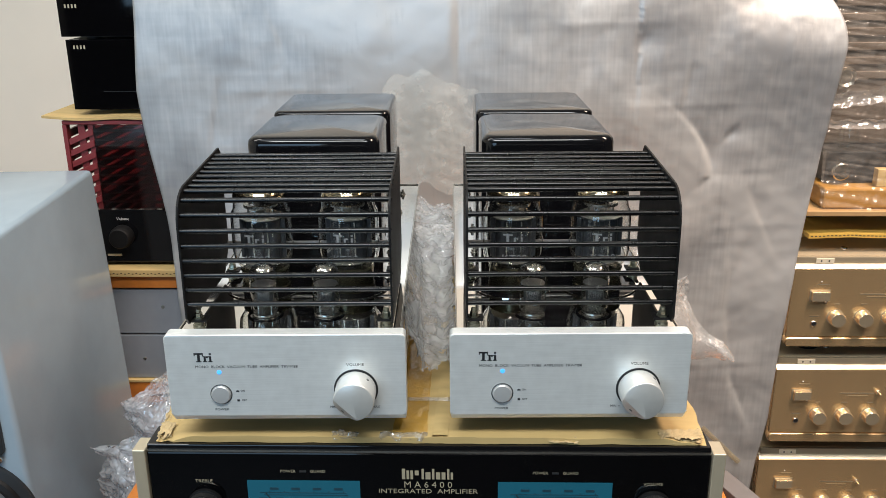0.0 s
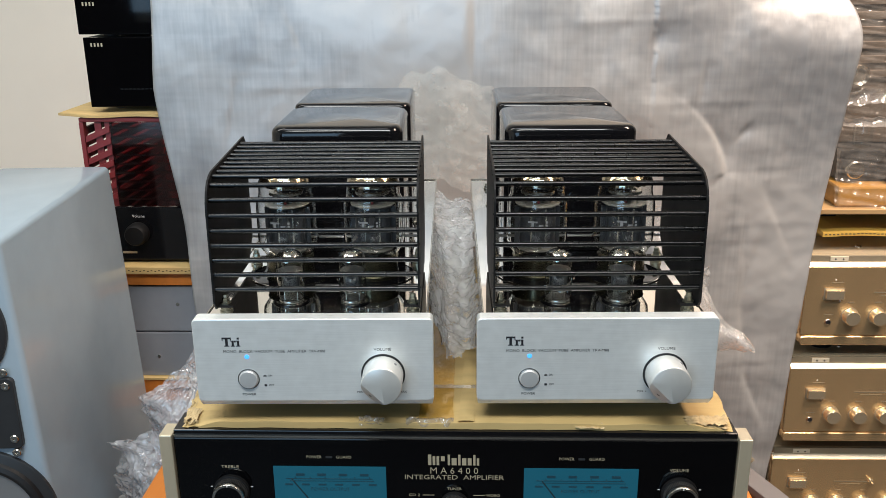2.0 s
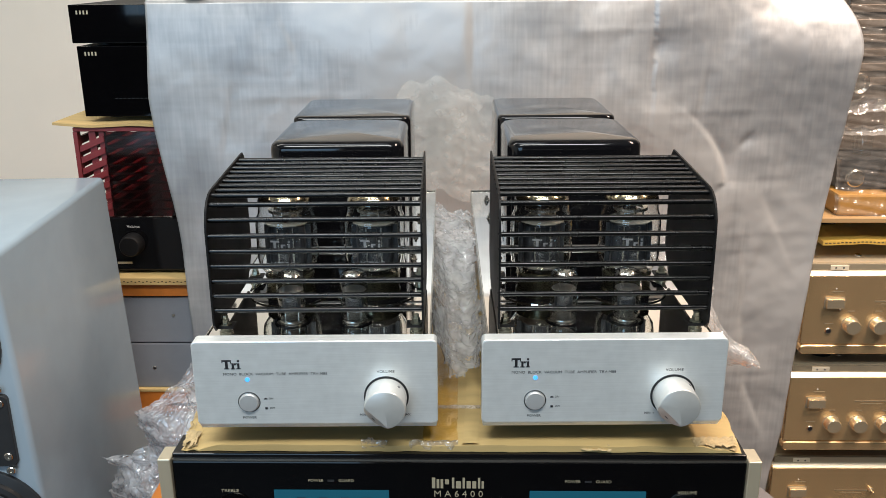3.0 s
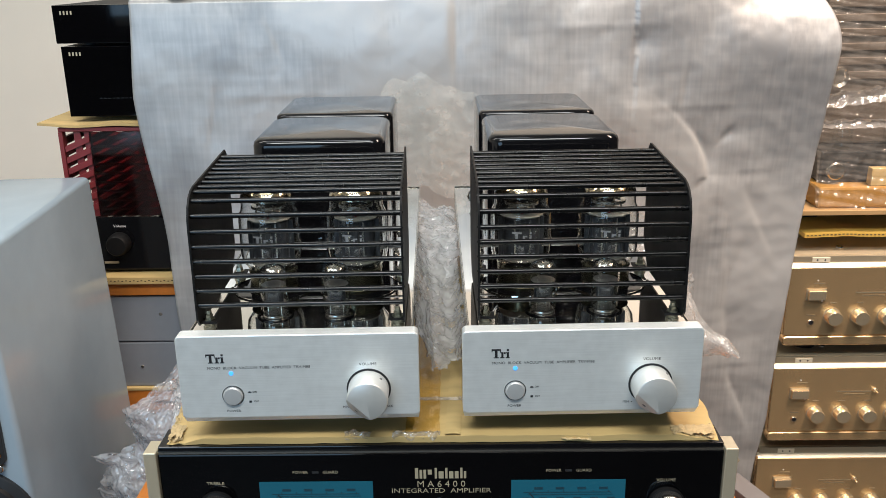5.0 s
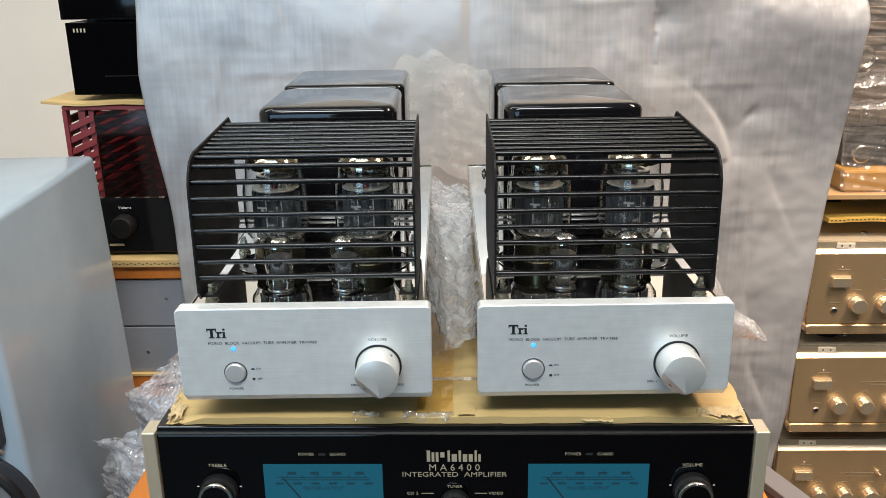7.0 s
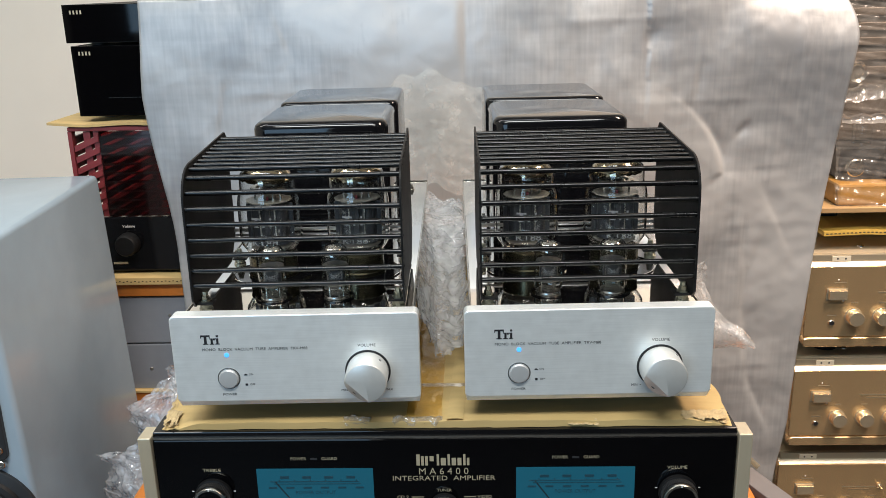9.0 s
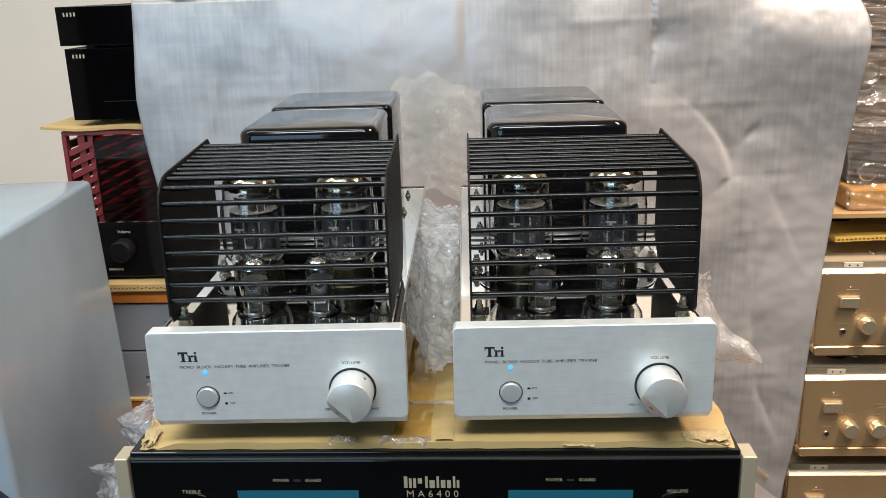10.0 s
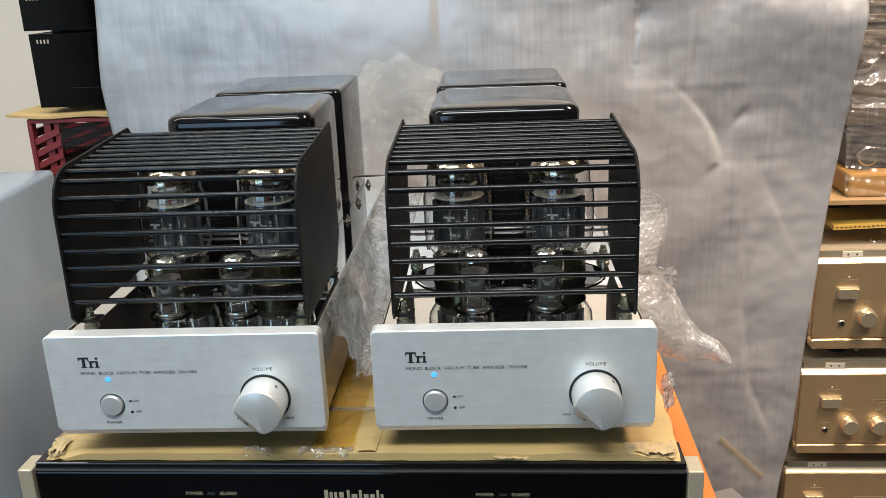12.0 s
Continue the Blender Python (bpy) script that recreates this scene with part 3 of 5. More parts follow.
# ---- flattened card under the valve amplifiers ----
def card_pad():
    pad = thing("cardboard_sheet", pose(0.034, 0.6185, 0.879), "flattened brown corrugated cardboard with torn crushed corners", "cardboard")
    bm = bmesh.new()
    nx, ny = 90, 60
    top, low = {}, {}
    for i in range(nx + 1):
        for j in range(ny + 1):
            x, y = -0.212 + 0.419 * i / nx, 0.4 * j / ny
            ex = min(i, nx - i) / nx
            fr = max(0.0, 1 - j / 5)
            crush = max(0.0, 1 - ex / 0.07) * fr
            rag = 0.0012 * fractal((x * 40, 3, 1)) * fr + 0.004 * crush * fractal((x * 150, y * 150, 4))
            side = 0.0012 * fractal((1, y * 60, 2)) * max(0.0, 1 - ex / 0.02)
            z = 0.0165 + 0.0008 * fractal((x * 12, y * 12, 0)) - 0.001 * fr * fr - 0.006 * crush + 0.004 * crush * fractal((x * 120, y * 120, 9))
            top[i, j] = bm.verts.new((x + side, y + rag, z))
            low[i, j] = bm.verts.new((x + side, y + rag, 0.0103)) if i in (0, nx) or j in (0, ny) else None
    for i in range(nx):
        for j in range(ny):
            bm.faces.new((top[i, j], top[i + 1, j], top[i + 1, j + 1], top[i, j + 1]))
    rim = [(i, 0) for i in range(nx)] + [(nx, j) for j in range(ny)] + [(i, ny) for i in range(nx, 0, -1)] + [(0, j) for j in range(ny, 0, -1)]
    for a, b in zip(rim, rim[1:] + rim[:1]):
        bm.faces.new((top[a], low[a], low[b], top[b]))
    bm.faces.new([low[k] for k in rim])
    part("board", bm, CARD, pad, smooth=True)
    for cx, cy, length, depth, n, sd in ((-0.206, 0.0, 0.012, 0.02, 2, 1), (0.188, 0.0, 0.036, 0.014, 2, 2), (0.1, -0.0005, 0.024, 0.006, 1, 3), (-0.211, 0.018, 0.006, 0.05, 2, 5)):
        for k in range(n):
            bm = crumpled(lambda u, v: (cx + (u - 0.5) * length, cy - 0.003 + depth * v, 0.0122 + 0.003 * k + 0.0022 * v), 50, 24, 0.0010, 150, sd * 3 + k,
                          lambda u, v: fractal((u * 5, sd, k)) * 0.3 + v > 0.22 and abs(u - 0.5) < 0.47 + 0.1 * fractal((sd, v * 6, k)))
            part("torn_edge", bm, CARD_TORN, pad, "ragged torn card fibres")
    part("tape", crumpled(lambda u, v: (-0.030 + 0.026 * u, 0.003 + 0.3 * v, 0.0183), 16, 90, 0.0006, 90, 11), TAPE, pad, "wrinkled strip of amber packing tape")
    part("fold", crumpled(lambda u, v: (0.0 + 0.012 * u + 0.004 * v, 0.0 + 0.11 * v, 0.0172 + 0.0006 * math.sin(u * 3.14)), 10, 50, 0.0003, 60, 21), CARD, pad, "pale raised fold in the card")
    part("tape", crumpled(lambda u, v: (-0.05 + 0.1 * u, 0.0515 + 0.006 * v, 0.0187), 60, 5, 0.0004, 120, 17), SCRAP, pad, "strip of clear packing tape")
    return pad


card_pad()
for x, w, sd in ((0.013, 0.036, 12), (-0.033, 0.017, 13)):
    tagged(part("plastic_scrap", crumpled(lambda u, v: (x + w * (u - 0.5), 0.6185 + 0.007 * v, 0.8925 + 0.0045 * math.sin(v * 3.1)), 70, 12, 0.0024, 120, sd), SCRAP), "small crinkled scrap of clear plastic on the card's edge", "plastic scrap")


# ---- valve monoblock amplifiers ----
def power_tube(a, x, y, z):
    t = part("power_tube", lathe([(0.0, 0.0), (0.0205, 0.0), (0.0205, 0.003), (0.0195, 0.004), (0.0195, 0.0155), (0.0203, 0.0175), (0.018, 0.019), (0.0, 0.019)], (x, y, z), seg=32), COLLAR, a, "large glass power tube on an olive metal collar", True)
    g = [(0.0178, 0.019), (0.0205, 0.0215), (0.0244, 0.0275), (0.0253, 0.034), (0.0253, 0.061), (0.0245, 0.0665), (0.0228, 0.070), (0.0223, 0.074), (0.0223, 0.081), (0.0209, 0.0855), (0.0163, 0.0895), (0.008, 0.0915), (0, 0.092)]
    inner = [(max(0.0, r - 0.0009), h - (0.0007 if h > 0.071 else 0.0)) for r, h in reversed(g)]
    e = part("envelope", closed_lathe(g + inner, (x, y, z), 40), REAL_GLASS, t, "clear glass envelope", True)
    e.visible_shadow = False
    rnd = random.Random(round(x * 1000))
    bm = lathe([(0.0212, 0.0797), (0.0211, 0.0810), (0.0197, 0.0843), (0.0152, 0.0881), (0.0073, 0.090), (0, 0.0905)], (x, y, z), seg=44)
    for v in bm.verts:
        if v.co.z < z + 0.0800:
            v.co.z += 0.0012 * math.sin(math.atan2(v.co.y - y, v.co.x - x) + x * 40) + rnd.uniform(-0.0008, 0.0008)
    part("getter", bm, GETTER, t, "silvery golden getter film inside the dome", True)
    part("anode", rounded(x - 0.0148, x + 0.0148, y - 0.009, y + 0.009, 0.0065, z + 0.0265, z + 0.0595, 4, flat="xy"), ANODE, t, "dark grey metal anode")
    for s in (-1, 1):
        part("anode_fin", box(x + s * 0.0168 - 0.002, x + s * 0.0168 + 0.002, y - 0.001, y + 0.001, z + 0.0265, z + 0.0595, 0.0003), ANODE, t)
        part("anode_seam", box(x + s * 0.006 - 0.0006, x + s * 0.006 + 0.0006, y - 0.0106, y - 0.0098, z + 0.027, z + 0.059), STEEL, t)
    part("front_rib", box(x - 0.0022, x + 0.0022, y - 0.0118, y - 0.0092, z + 0.0275, z + 0.0585, 0.0006), ANODE, t)
    for h, r in ((0.0243, 0.0175), (0.0620, 0.0186)):
        bm = lathe([(0.004, h), (r * 0.8, h), (r, h + 0.0002), (r, h + 0.0009), (0.004, h + 0.0009)], (x, y, z), seg=12)
        part("mica_disc", bm, MICA if h > 0.05 else MICA_DARK, t, "pale mica spacer" if h > 0.05 else "")
    for s in (-0.010, -0.004, 0.004, 0.010):
        part("support_wire", lathe([(0, 0.019), (0.0007, 0.019), (0.0007, 0.0243), (0, 0.0243)], (x + s, y - 0.003, z), seg=6), STEEL, t)
        part("support_wire", lathe([(0, 0.0617), (0.0008, 0.0617), (0.0008, 0.073), (0, 0.073)], (x + s, y - 0.003, z), seg=6), STEEL, t)
    # small tip in red paint stands for a faint red glint in the tube
    part("red_glint_tip", lathe([(0, 0.0617), (0.0011, 0.0617), (0.0011, 0.0655), (0, 0.066)], (x, y - 0.006, z), seg=8), RED, t)
    part("getter_ring", lathe([(0.010, 0.0712), (0.014, 0.0712), (0.014, 0.0735), (0.010, 0.0735)], (x, y, z), seg=20), STEEL, t)
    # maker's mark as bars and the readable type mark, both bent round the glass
    yy = y - 0.0256
    mark = bars([(x - 0.0098, x - 0.0022, z + 0.0517, z + 0.0530), (x - 0.0071, x - 0.0050, z + 0.0461, z + 0.0517), (x - 0.0082, x - 0.0038, z + 0.0457, z + 0.0462),
                 (x - 0.0012, x + 0.0004, z + 0.0457, z + 0.0502), (x + 0.0004, x + 0.0024, z + 0.0490, z + 0.0502),
                 (x + 0.0044, x + 0.0060, z + 0.0457, z + 0.0502), (x + 0.0044, x + 0.0060, z + 0.0514, z + 0.0530)], yy, PRINT_GREY, t, "emblem_stroke")
    kind = lettering("KT88", x - 0.0005, z + 0.0325, 0.0076, PRINT_GREY, t, yy, width=0.0195)
    for ob in (*mark, kind):
        for v in ob.data.vertices:
            v.co.y += 0.0256 - math.sqrt(0.0256 ** 2 - (v.co.x - x) ** 2)
    # no hole is cut: the opening's dark depth is a flat black ring
    part("socket_dark_ring", lathe([(0.0212, 0.0), (0.0325, 0.0), (0.0325, 0.0005), (0.0212, 0.0005)], (x, y, z), seg=40), BLACK_GLOSS, t, "flat black ring for the dark depth of the socket opening")
    part("socket_rim", lathe([(0.0325, 0.0), (0.0333, 0.0), (0.0333, 0.001), (0.0325, 0.001)], (x, y, z), seg=40), MIRROR, t, "thin bright rim")


def signal_tube(a, x, y, z):
    t = part("signal_tube", lathe([(0, 0), (0.0098, 0), (0.0098, 0.002), (0.0092, 0.003), (0, 0.003)], (x, y, z), seg=24), STEEL, a, "small glass signal tube in a round socket", True)
    g = [(0.0098, 0.003), (0.0106, 0.006), (0.0106, 0.0335), (0.0099, 0.0375), (0.0078, 0.0402), (0.004, 0.0415), (0, 0.0418)]
    inner = [(max(0.0, r - 0.0006), h - (0.0005 if h > 0.035 else 0.0)) for r, h in reversed(g)]
    e = part("envelope", closed_lathe(g + inner, (x, y, z), 28), REAL_GLASS, t, "clear glass envelope", True)
    e.visible_shadow = False
    part("getter", lathe([(0.0096, 0.0345), (0.0093, 0.0355), (0.0086, 0.0372), (0.007, 0.0391), (0.0036, 0.0403), (0, 0.0406)], (x, y, z), seg=24), SILVER, t, "silvery getter film", True)
    part("anode", rounded(x - 0.0068, x + 0.0068, y - 0.0038, y + 0.0038, 0.0025, z + 0.012, z + 0.0245, 3, flat="xy"), ANODE, t)
    for s in (-0.005, 0.005):
        part("support_wire", lathe([(0, 0.003), (0.0005, 0.003), (0.0005, 0.0105), (0, 0.0105)], (x + s, y - 0.002, z), seg=6), STEEL, t)
    for h in (0.0105, 0.0255):
        part("mica_disc", lathe([(0, h), (0.0088, h), (0.0095, h + 0.0002), (0.0095, h + 0.0008), (0, h + 0.0008)], (x, y, z), seg=10), MICA_DARK, t)
    part("socket_rim", lathe([(0.0122, 0.0), (0.0138, 0.0), (0.0138, 0.0008), (0.0122, 0.0008)], (x, y, z), seg=24), BLACK_GLOSS, t)


def valve_amplifier(m, label):
    """Origin: middle of the front panel's foot, on the card."""
    a = thing("valve_amplifier", m, label, "amplifier", "pair of valve amplifiers")
    deck = 0.0795
    face = part("front_panel", rounded(-0.088, 0.088, 0.0195, 0.0855, 0.0035, 0.0115, 0.0, 4, 0.0008), ALU, a, "brushed silver aluminium front panel")
    bm = box(-0.088, 0.088, 0.0, 0.0115, 0.0145, 0.0225)
    for v in bm.verts:
        if v.co.z < 0.018:
            v.co.x *= 0.985
            v.co.y = max(v.co.y, 0.005)
    part("panel_bevel", bm, ALU, face, "bevelled lower edge")
    part("chassis", box(-0.081, 0.081, 0.012, 0.452, 0.012, deck - 0.0015, 0.001), BLACK_SATIN, a, "black steel chassis box")
    part("deck_plate", rounded(-0.0822, 0.0822, 0.0118, 0.454, 0.002, deck - 0.0014, deck, 3, flat="xy"), MIRROR, a, "mirror-polished steel deck plate")
    for x in (-0.0828, 0.0812):
        part("side_panel", box(x, x + 0.0016, 0.0125, 0.4525, 0.0135, deck - 0.0125, 0.0004), SIDE_STEEL, a, "polished steel chassis side")
    for x in (-0.0834, 0.0822):
        part("side_rail", box(x, x + 0.0012, 0.013, 0.4555, deck - 0.012, deck + 0.0012, 0.0003), STEEL, a, "bright steel edge rail")
    part("rear_rail", box(-0.0821, 0.0821, 0.4541, 0.4556, deck - 0.012, deck + 0.0014, 0.0003), STEEL, a, "bright steel rear edge")
    for x in (-0.066, 0.066):
        for y in (0.08, 0.4):
            part("foot", lathe([(0, 0), (0.012, 0), (0.0135, 0.01), (0.0135, 0.012), (0, 0.012)], (x, y, 0)), RUBBER, a)
    # controls and lettering on the front
    bars([(x0 + 0.0009, x1 + 0.0009, z0, z1) for x0, x1, z0, z1 in ((-0.0673, -0.0612, 0.0701, 0.0713), (-0.0652, -0.0633, 0.0644, 0.0701), (-0.0605, -0.059, 0.0644, 0.0688), (-0.0588, -0.0574, 0.0675, 0.0688),
          (-0.0565, -0.055, 0.0644, 0.0688), (-0.0565, -0.055, 0.0698, 0.0712), (-0.0661, -0.0624, 0.0642, 0.0648), (-0.0676, -0.067, 0.0690, 0.0713),
          (-0.0615, -0.0609, 0.0690, 0.0713), (-0.0613, -0.0582, 0.0642, 0.0648), (-0.0573, -0.0543, 0.0642, 0.0648), (-0.0612, -0.0605, 0.0682, 0.0688), (-0.0572, -0.0565, 0.0682, 0.0688))], -0.0001, PRINT_BLACK, face, "emblem_stroke")
    lettering("MONO  BLOCK  VACUUM  TUBE  AMPLIFIER  TRV-M88", -0.0666, 0.0601, 0.0030, PRINT_BLACK, face, -0.0001, "LEFT", 0.075)
    lettering("VOLUME", 0.0507, 0.0613, 0.0031, PRINT_BLACK, face, -0.0001, width=0.0128)
    lettering("POWER", -0.0497, 0.0252, 0.0028, PRINT_BLACK, face, -0.0001, width=0.0100)
    lettering("ON", -0.0332, 0.0405, 0.0021, PRINT_BLACK, face, -0.0001)
    lettering("OFF", -0.0326, 0.0327, 0.0021, PRINT_BLACK, face, -0.0001)
    bars([(-0.0382, -0.0358, 0.0399, 0.0406), (-0.0376, -0.0364, 0.0406, 0.041), (-0.0378, -0.036, 0.0319, 0.0335)], -0.0001, PRINT_BLACK, face, "switch_mark")
    lettering("MAX", 0.0652, 0.0268, 0.0026, PRINT_BLACK, face, -0.0001)
    lettering("MIN", 0.0332, 0.0268, 0.0026, PRINT_BLACK, face, -0.0001)
    bars([(0.0372, 0.0378, 0.0265, 0.0271)], -0.0001, PRINT_BLACK, face, "dial_dot")
    part("power_light", lathe([(0.0017, -0.001), (0.0017, 0.0003), (0.0012, 0.0006), (0, 0.0008)], (-0.0493, 0, 0.0558), "y", 16), LED_BLUE, face, "small blue indicator light")
    # dark ring carries the shade of the button's recess in its colour
    part("button_recess_shade", lathe([(0.0079, -0.002), (0.0081, 0.0003), (0.0077, 0.0005), (0.0075, 0.0003), (0.0074, -0.002)], (-0.0492, 0, 0.0378), "y", 32), GREY_DARK, face, "dark ring for the recess shade round the button", True)
    part("power_button", lathe([(0.0072, -0.002), (0.0072, 0.0016), (0.0064, 0.0024), (0, 0.0027)], (-0.0492, 0, 0.0378), "y", 32), BUTTON, face, "round silver push button", True)
    bm = lathe([(0, 0.001), (0.0150, 0.001), (0.0148, 0.0202), (0.0145, 0.0210), (0.0140, 0.0213), (0, 0.0213)], (0.0507, 0, 0.0414), "y", 48)
    cut = bmesh.ops.bisect_plane(bm, geom=bm.verts[:] + bm.edges[:] + bm.faces[:], plane_co=(0.0507 - 0.0060, -0.0213, 0.0414 - 0.0060), plane_no=(-0.5, -0.7071, -0.5), clear_outer=True)
    bmesh.ops.edgeloop_fill(bm, edges=[e for e in cut["geom_cut"] if isinstance(e, bmesh.types.BMEdge)])
    k = part("volume_knob", bm, ALU_TOP, a, "large round silver volume knob with a slanting facet", True)
    # flat dark disc in place of the shaded recess behind the knob
    part("knob_recess_shade", lathe([(0.0163, -0.0002), (0.0163, 0.0003), (0.0, 0.0003)], (0.0507, 0, 0.0414), "y", 40), GREY_DARK, face)
    part("set_screw", lathe([(0.0011, 0.0), (0.0011, 0.0152), (0, 0.0152)], (0.0507 + 0.0001, -0.0075, 0.0414), "z", 10), GREY_METAL, k).matrix_basis = Matrix.Translation((0.0507, 0, 0.0414)) @ pose(0, 0, 0, 0, 40, 0) @ Matrix.Translation((-0.0507, 0, -0.0414))
    mark = part("grip_mark", box(-0.0013, 0.0013, -0.0001, 0.0001, -0.00035, 0.00035), PRINT_BLACK, k, "short black pointer dash on the facet")
    mark.matrix_basis = Matrix.Translation((0.0507 - 0.0084, -0.0181, 0.0414 - 0.0084)) @ Vector((-0.5, -0.7071, -0.5)).to_track_quat("-Y", "Z").to_matrix().to_4x4() @ pose(0, 0, 0, 0, 50, 0)
    # tubes
    for x in (-0.0348, 0.0366):
        power_tube(a, x, 0.114, deck)
    for x in (-0.0235, 0.0245):
        signal_tube(a, x, 0.052, deck)
    # transformer covers
    for y0, y1, w, corner, edge in ((0.176, 0.298, 0.0585, 0.013, 0.0065), (0.311, 0.437, 0.0598, 0.010, 0.0045)):
        tr = part("transformer_cover", rounded(-w, w, y0, y1, corner, deck + 0.0005, 0.194, 6, edge, flat="xy"), BLACK_GLOSS, a, "gloss black transformer cover with rounded corners", True)
        for x in (-w - 0.006, w + 0.006):
            for y in (y0 + 0.025, y1 - 0.025):
                part("bolt", lathe([(0, 0), (0.0036, 0), (0.0036, 0.0008), (0.0026, 0.001), (0.0026, 0.0034), (0.0014, 0.0035), (0.0014, 0.006), (0, 0.006)], (x, y, deck), seg=10), STEEL, tr, "plated steel bolt and nut")
    # protective cage
    part("cage_rod", lathe([(0, -0.074), (0.0016, -0.074), (0.0016, 0.0766), (0, 0.0766)], (0, 0.149, 0.107), "x", 8), GREY_METAL, a)
    part("cage_rod", lathe([(0, -0.074), (0.0012, -0.074), (0.0012, 0.0766), (0, 0.0766)], (0, 0.149, 0.1025), "x", 8), GREY_METAL, a)
    y0, y1, z0, z1 = 0.0185, 0.152, 0.0845, 0.192
    # a rounded front corner, then a straight slope up to the back
    slope = [(0.0411 + 0.01149 * i, z1 - 0.0099 + 0.00076 * i) for i in range(9)]
    bar_rows = [(y0 + 0.003, z0 + 0.0165 + 0.0113 * i) for i in range(6)] + [(y0 + 0.0067, z1 - 0.0237), (y0 + 0.0134, z1 - 0.0143)] + slope
    corner = [(y0, z1 - 0.032), (y0 + 0.0010, z1 - 0.0245), (y0 + 0.0045, z1 - 0.0165), (y0 + 0.0095, z1 - 0.0108), (y0 + 0.0165, z1 - 0.0072), (y0 + 0.024, z1 - 0.0056)]
    prof = [(y0 + 0.004, z0), (y0 - 0.001, z0 + 0.006)] + corner + [(y1 - 0.005, z1), (y1, z1 - 0.005), (y1, z0 + 0.02), (y1 - 0.02, z0)]
    for s in (-1, 1):
        bm = bmesh.new()
        xo = 0.0782 if s > 0 else -0.0755
        inner = [bm.verts.new((xo - s * 0.0014, y, z)) for y, z in prof]
        outer = [bm.verts.new((xo, y, z)) for y, z in prof]
        bm.faces.new(inner)
        bm.faces.new(outer[::-1])
        n = len(prof)
        for i in range(n):
            bm.faces.new((inner[i], inner[(i + 1) % n], outer[(i + 1) % n], outer[i]))
        plate = part("cage_side", bm, BLACK_SATIN, a, "satin black steel cage side plate")
        for y, z in bar_rows:
            part("rivet", lathe([(0.0009, 0.0), (0.0007, 0.0003), (0, 0.0004)] if s > 0 else [(0.0009, 0.0), (0.0007, -0.0003), (0, -0.0004)], (xo, y + 0.002, z), "x", 6), BLACK_GLOSS, plate)
        for y in (0.031, 0.14):
            tab = part("cage_foot", box(min(xo - s * 0.0014, xo - s * 0.013), max(xo - s * 0.0014, xo - s * 0.013), y - 0.006, y + 0.006, z0, z0 + 0.0015, 0.0004), BLACK_SATIN, a)
            part("foot_post", lathe([(0, 0), (0.0050, 0), (0.0050, 0.0012), (0.0042, 0.0018), (0.0042, 0.0050), (0, 0.0050)], (xo - s * 0.0060, y, deck), seg=20), BOLT, tab, "plated steel spacer")
            part("foot_bolt", lathe([(0, 0), (0.0045, 0), (0.0045, 0.0009), (0.0030, 0.0011), (0.0030, 0.0042), (0.0022, 0.0046), (0.0022, 0.0072), (0, 0.0075)], (xo - s * 0.0060, y, z0 + 0.0015), seg=6), BOLT, tab, "greenish plated hexagon bolt")
    for y, z in bar_rows:
        part("cage_bar", lathe([(0, -0.0741), (0.0019, -0.0741), (0.0019, 0.0768), (0, 0.0768)], (0, y, z), "x", 10), BAR_BLACK, a, smooth=True)
    return a


left_amp = valve_amplifier(pose(-0.0719, 0.612, 0.8964, 0, 0, 1.2), "silver-fronted valve amplifier with black cage, its volume turned toward minimum")
right_amp = valve_amplifier(pose(0.1359, 0.617, 0.896, 0, 0, 1.2), "silver-fronted valve amplifier with black cage beside its twin on the card")
part("edge_chip", box(0.0800, 0.0838, 0.0004, 0.0011, 0.0850, 0.08545), PRINT_BLACK, right_amp, "small dark chip on the panel's upper edge")


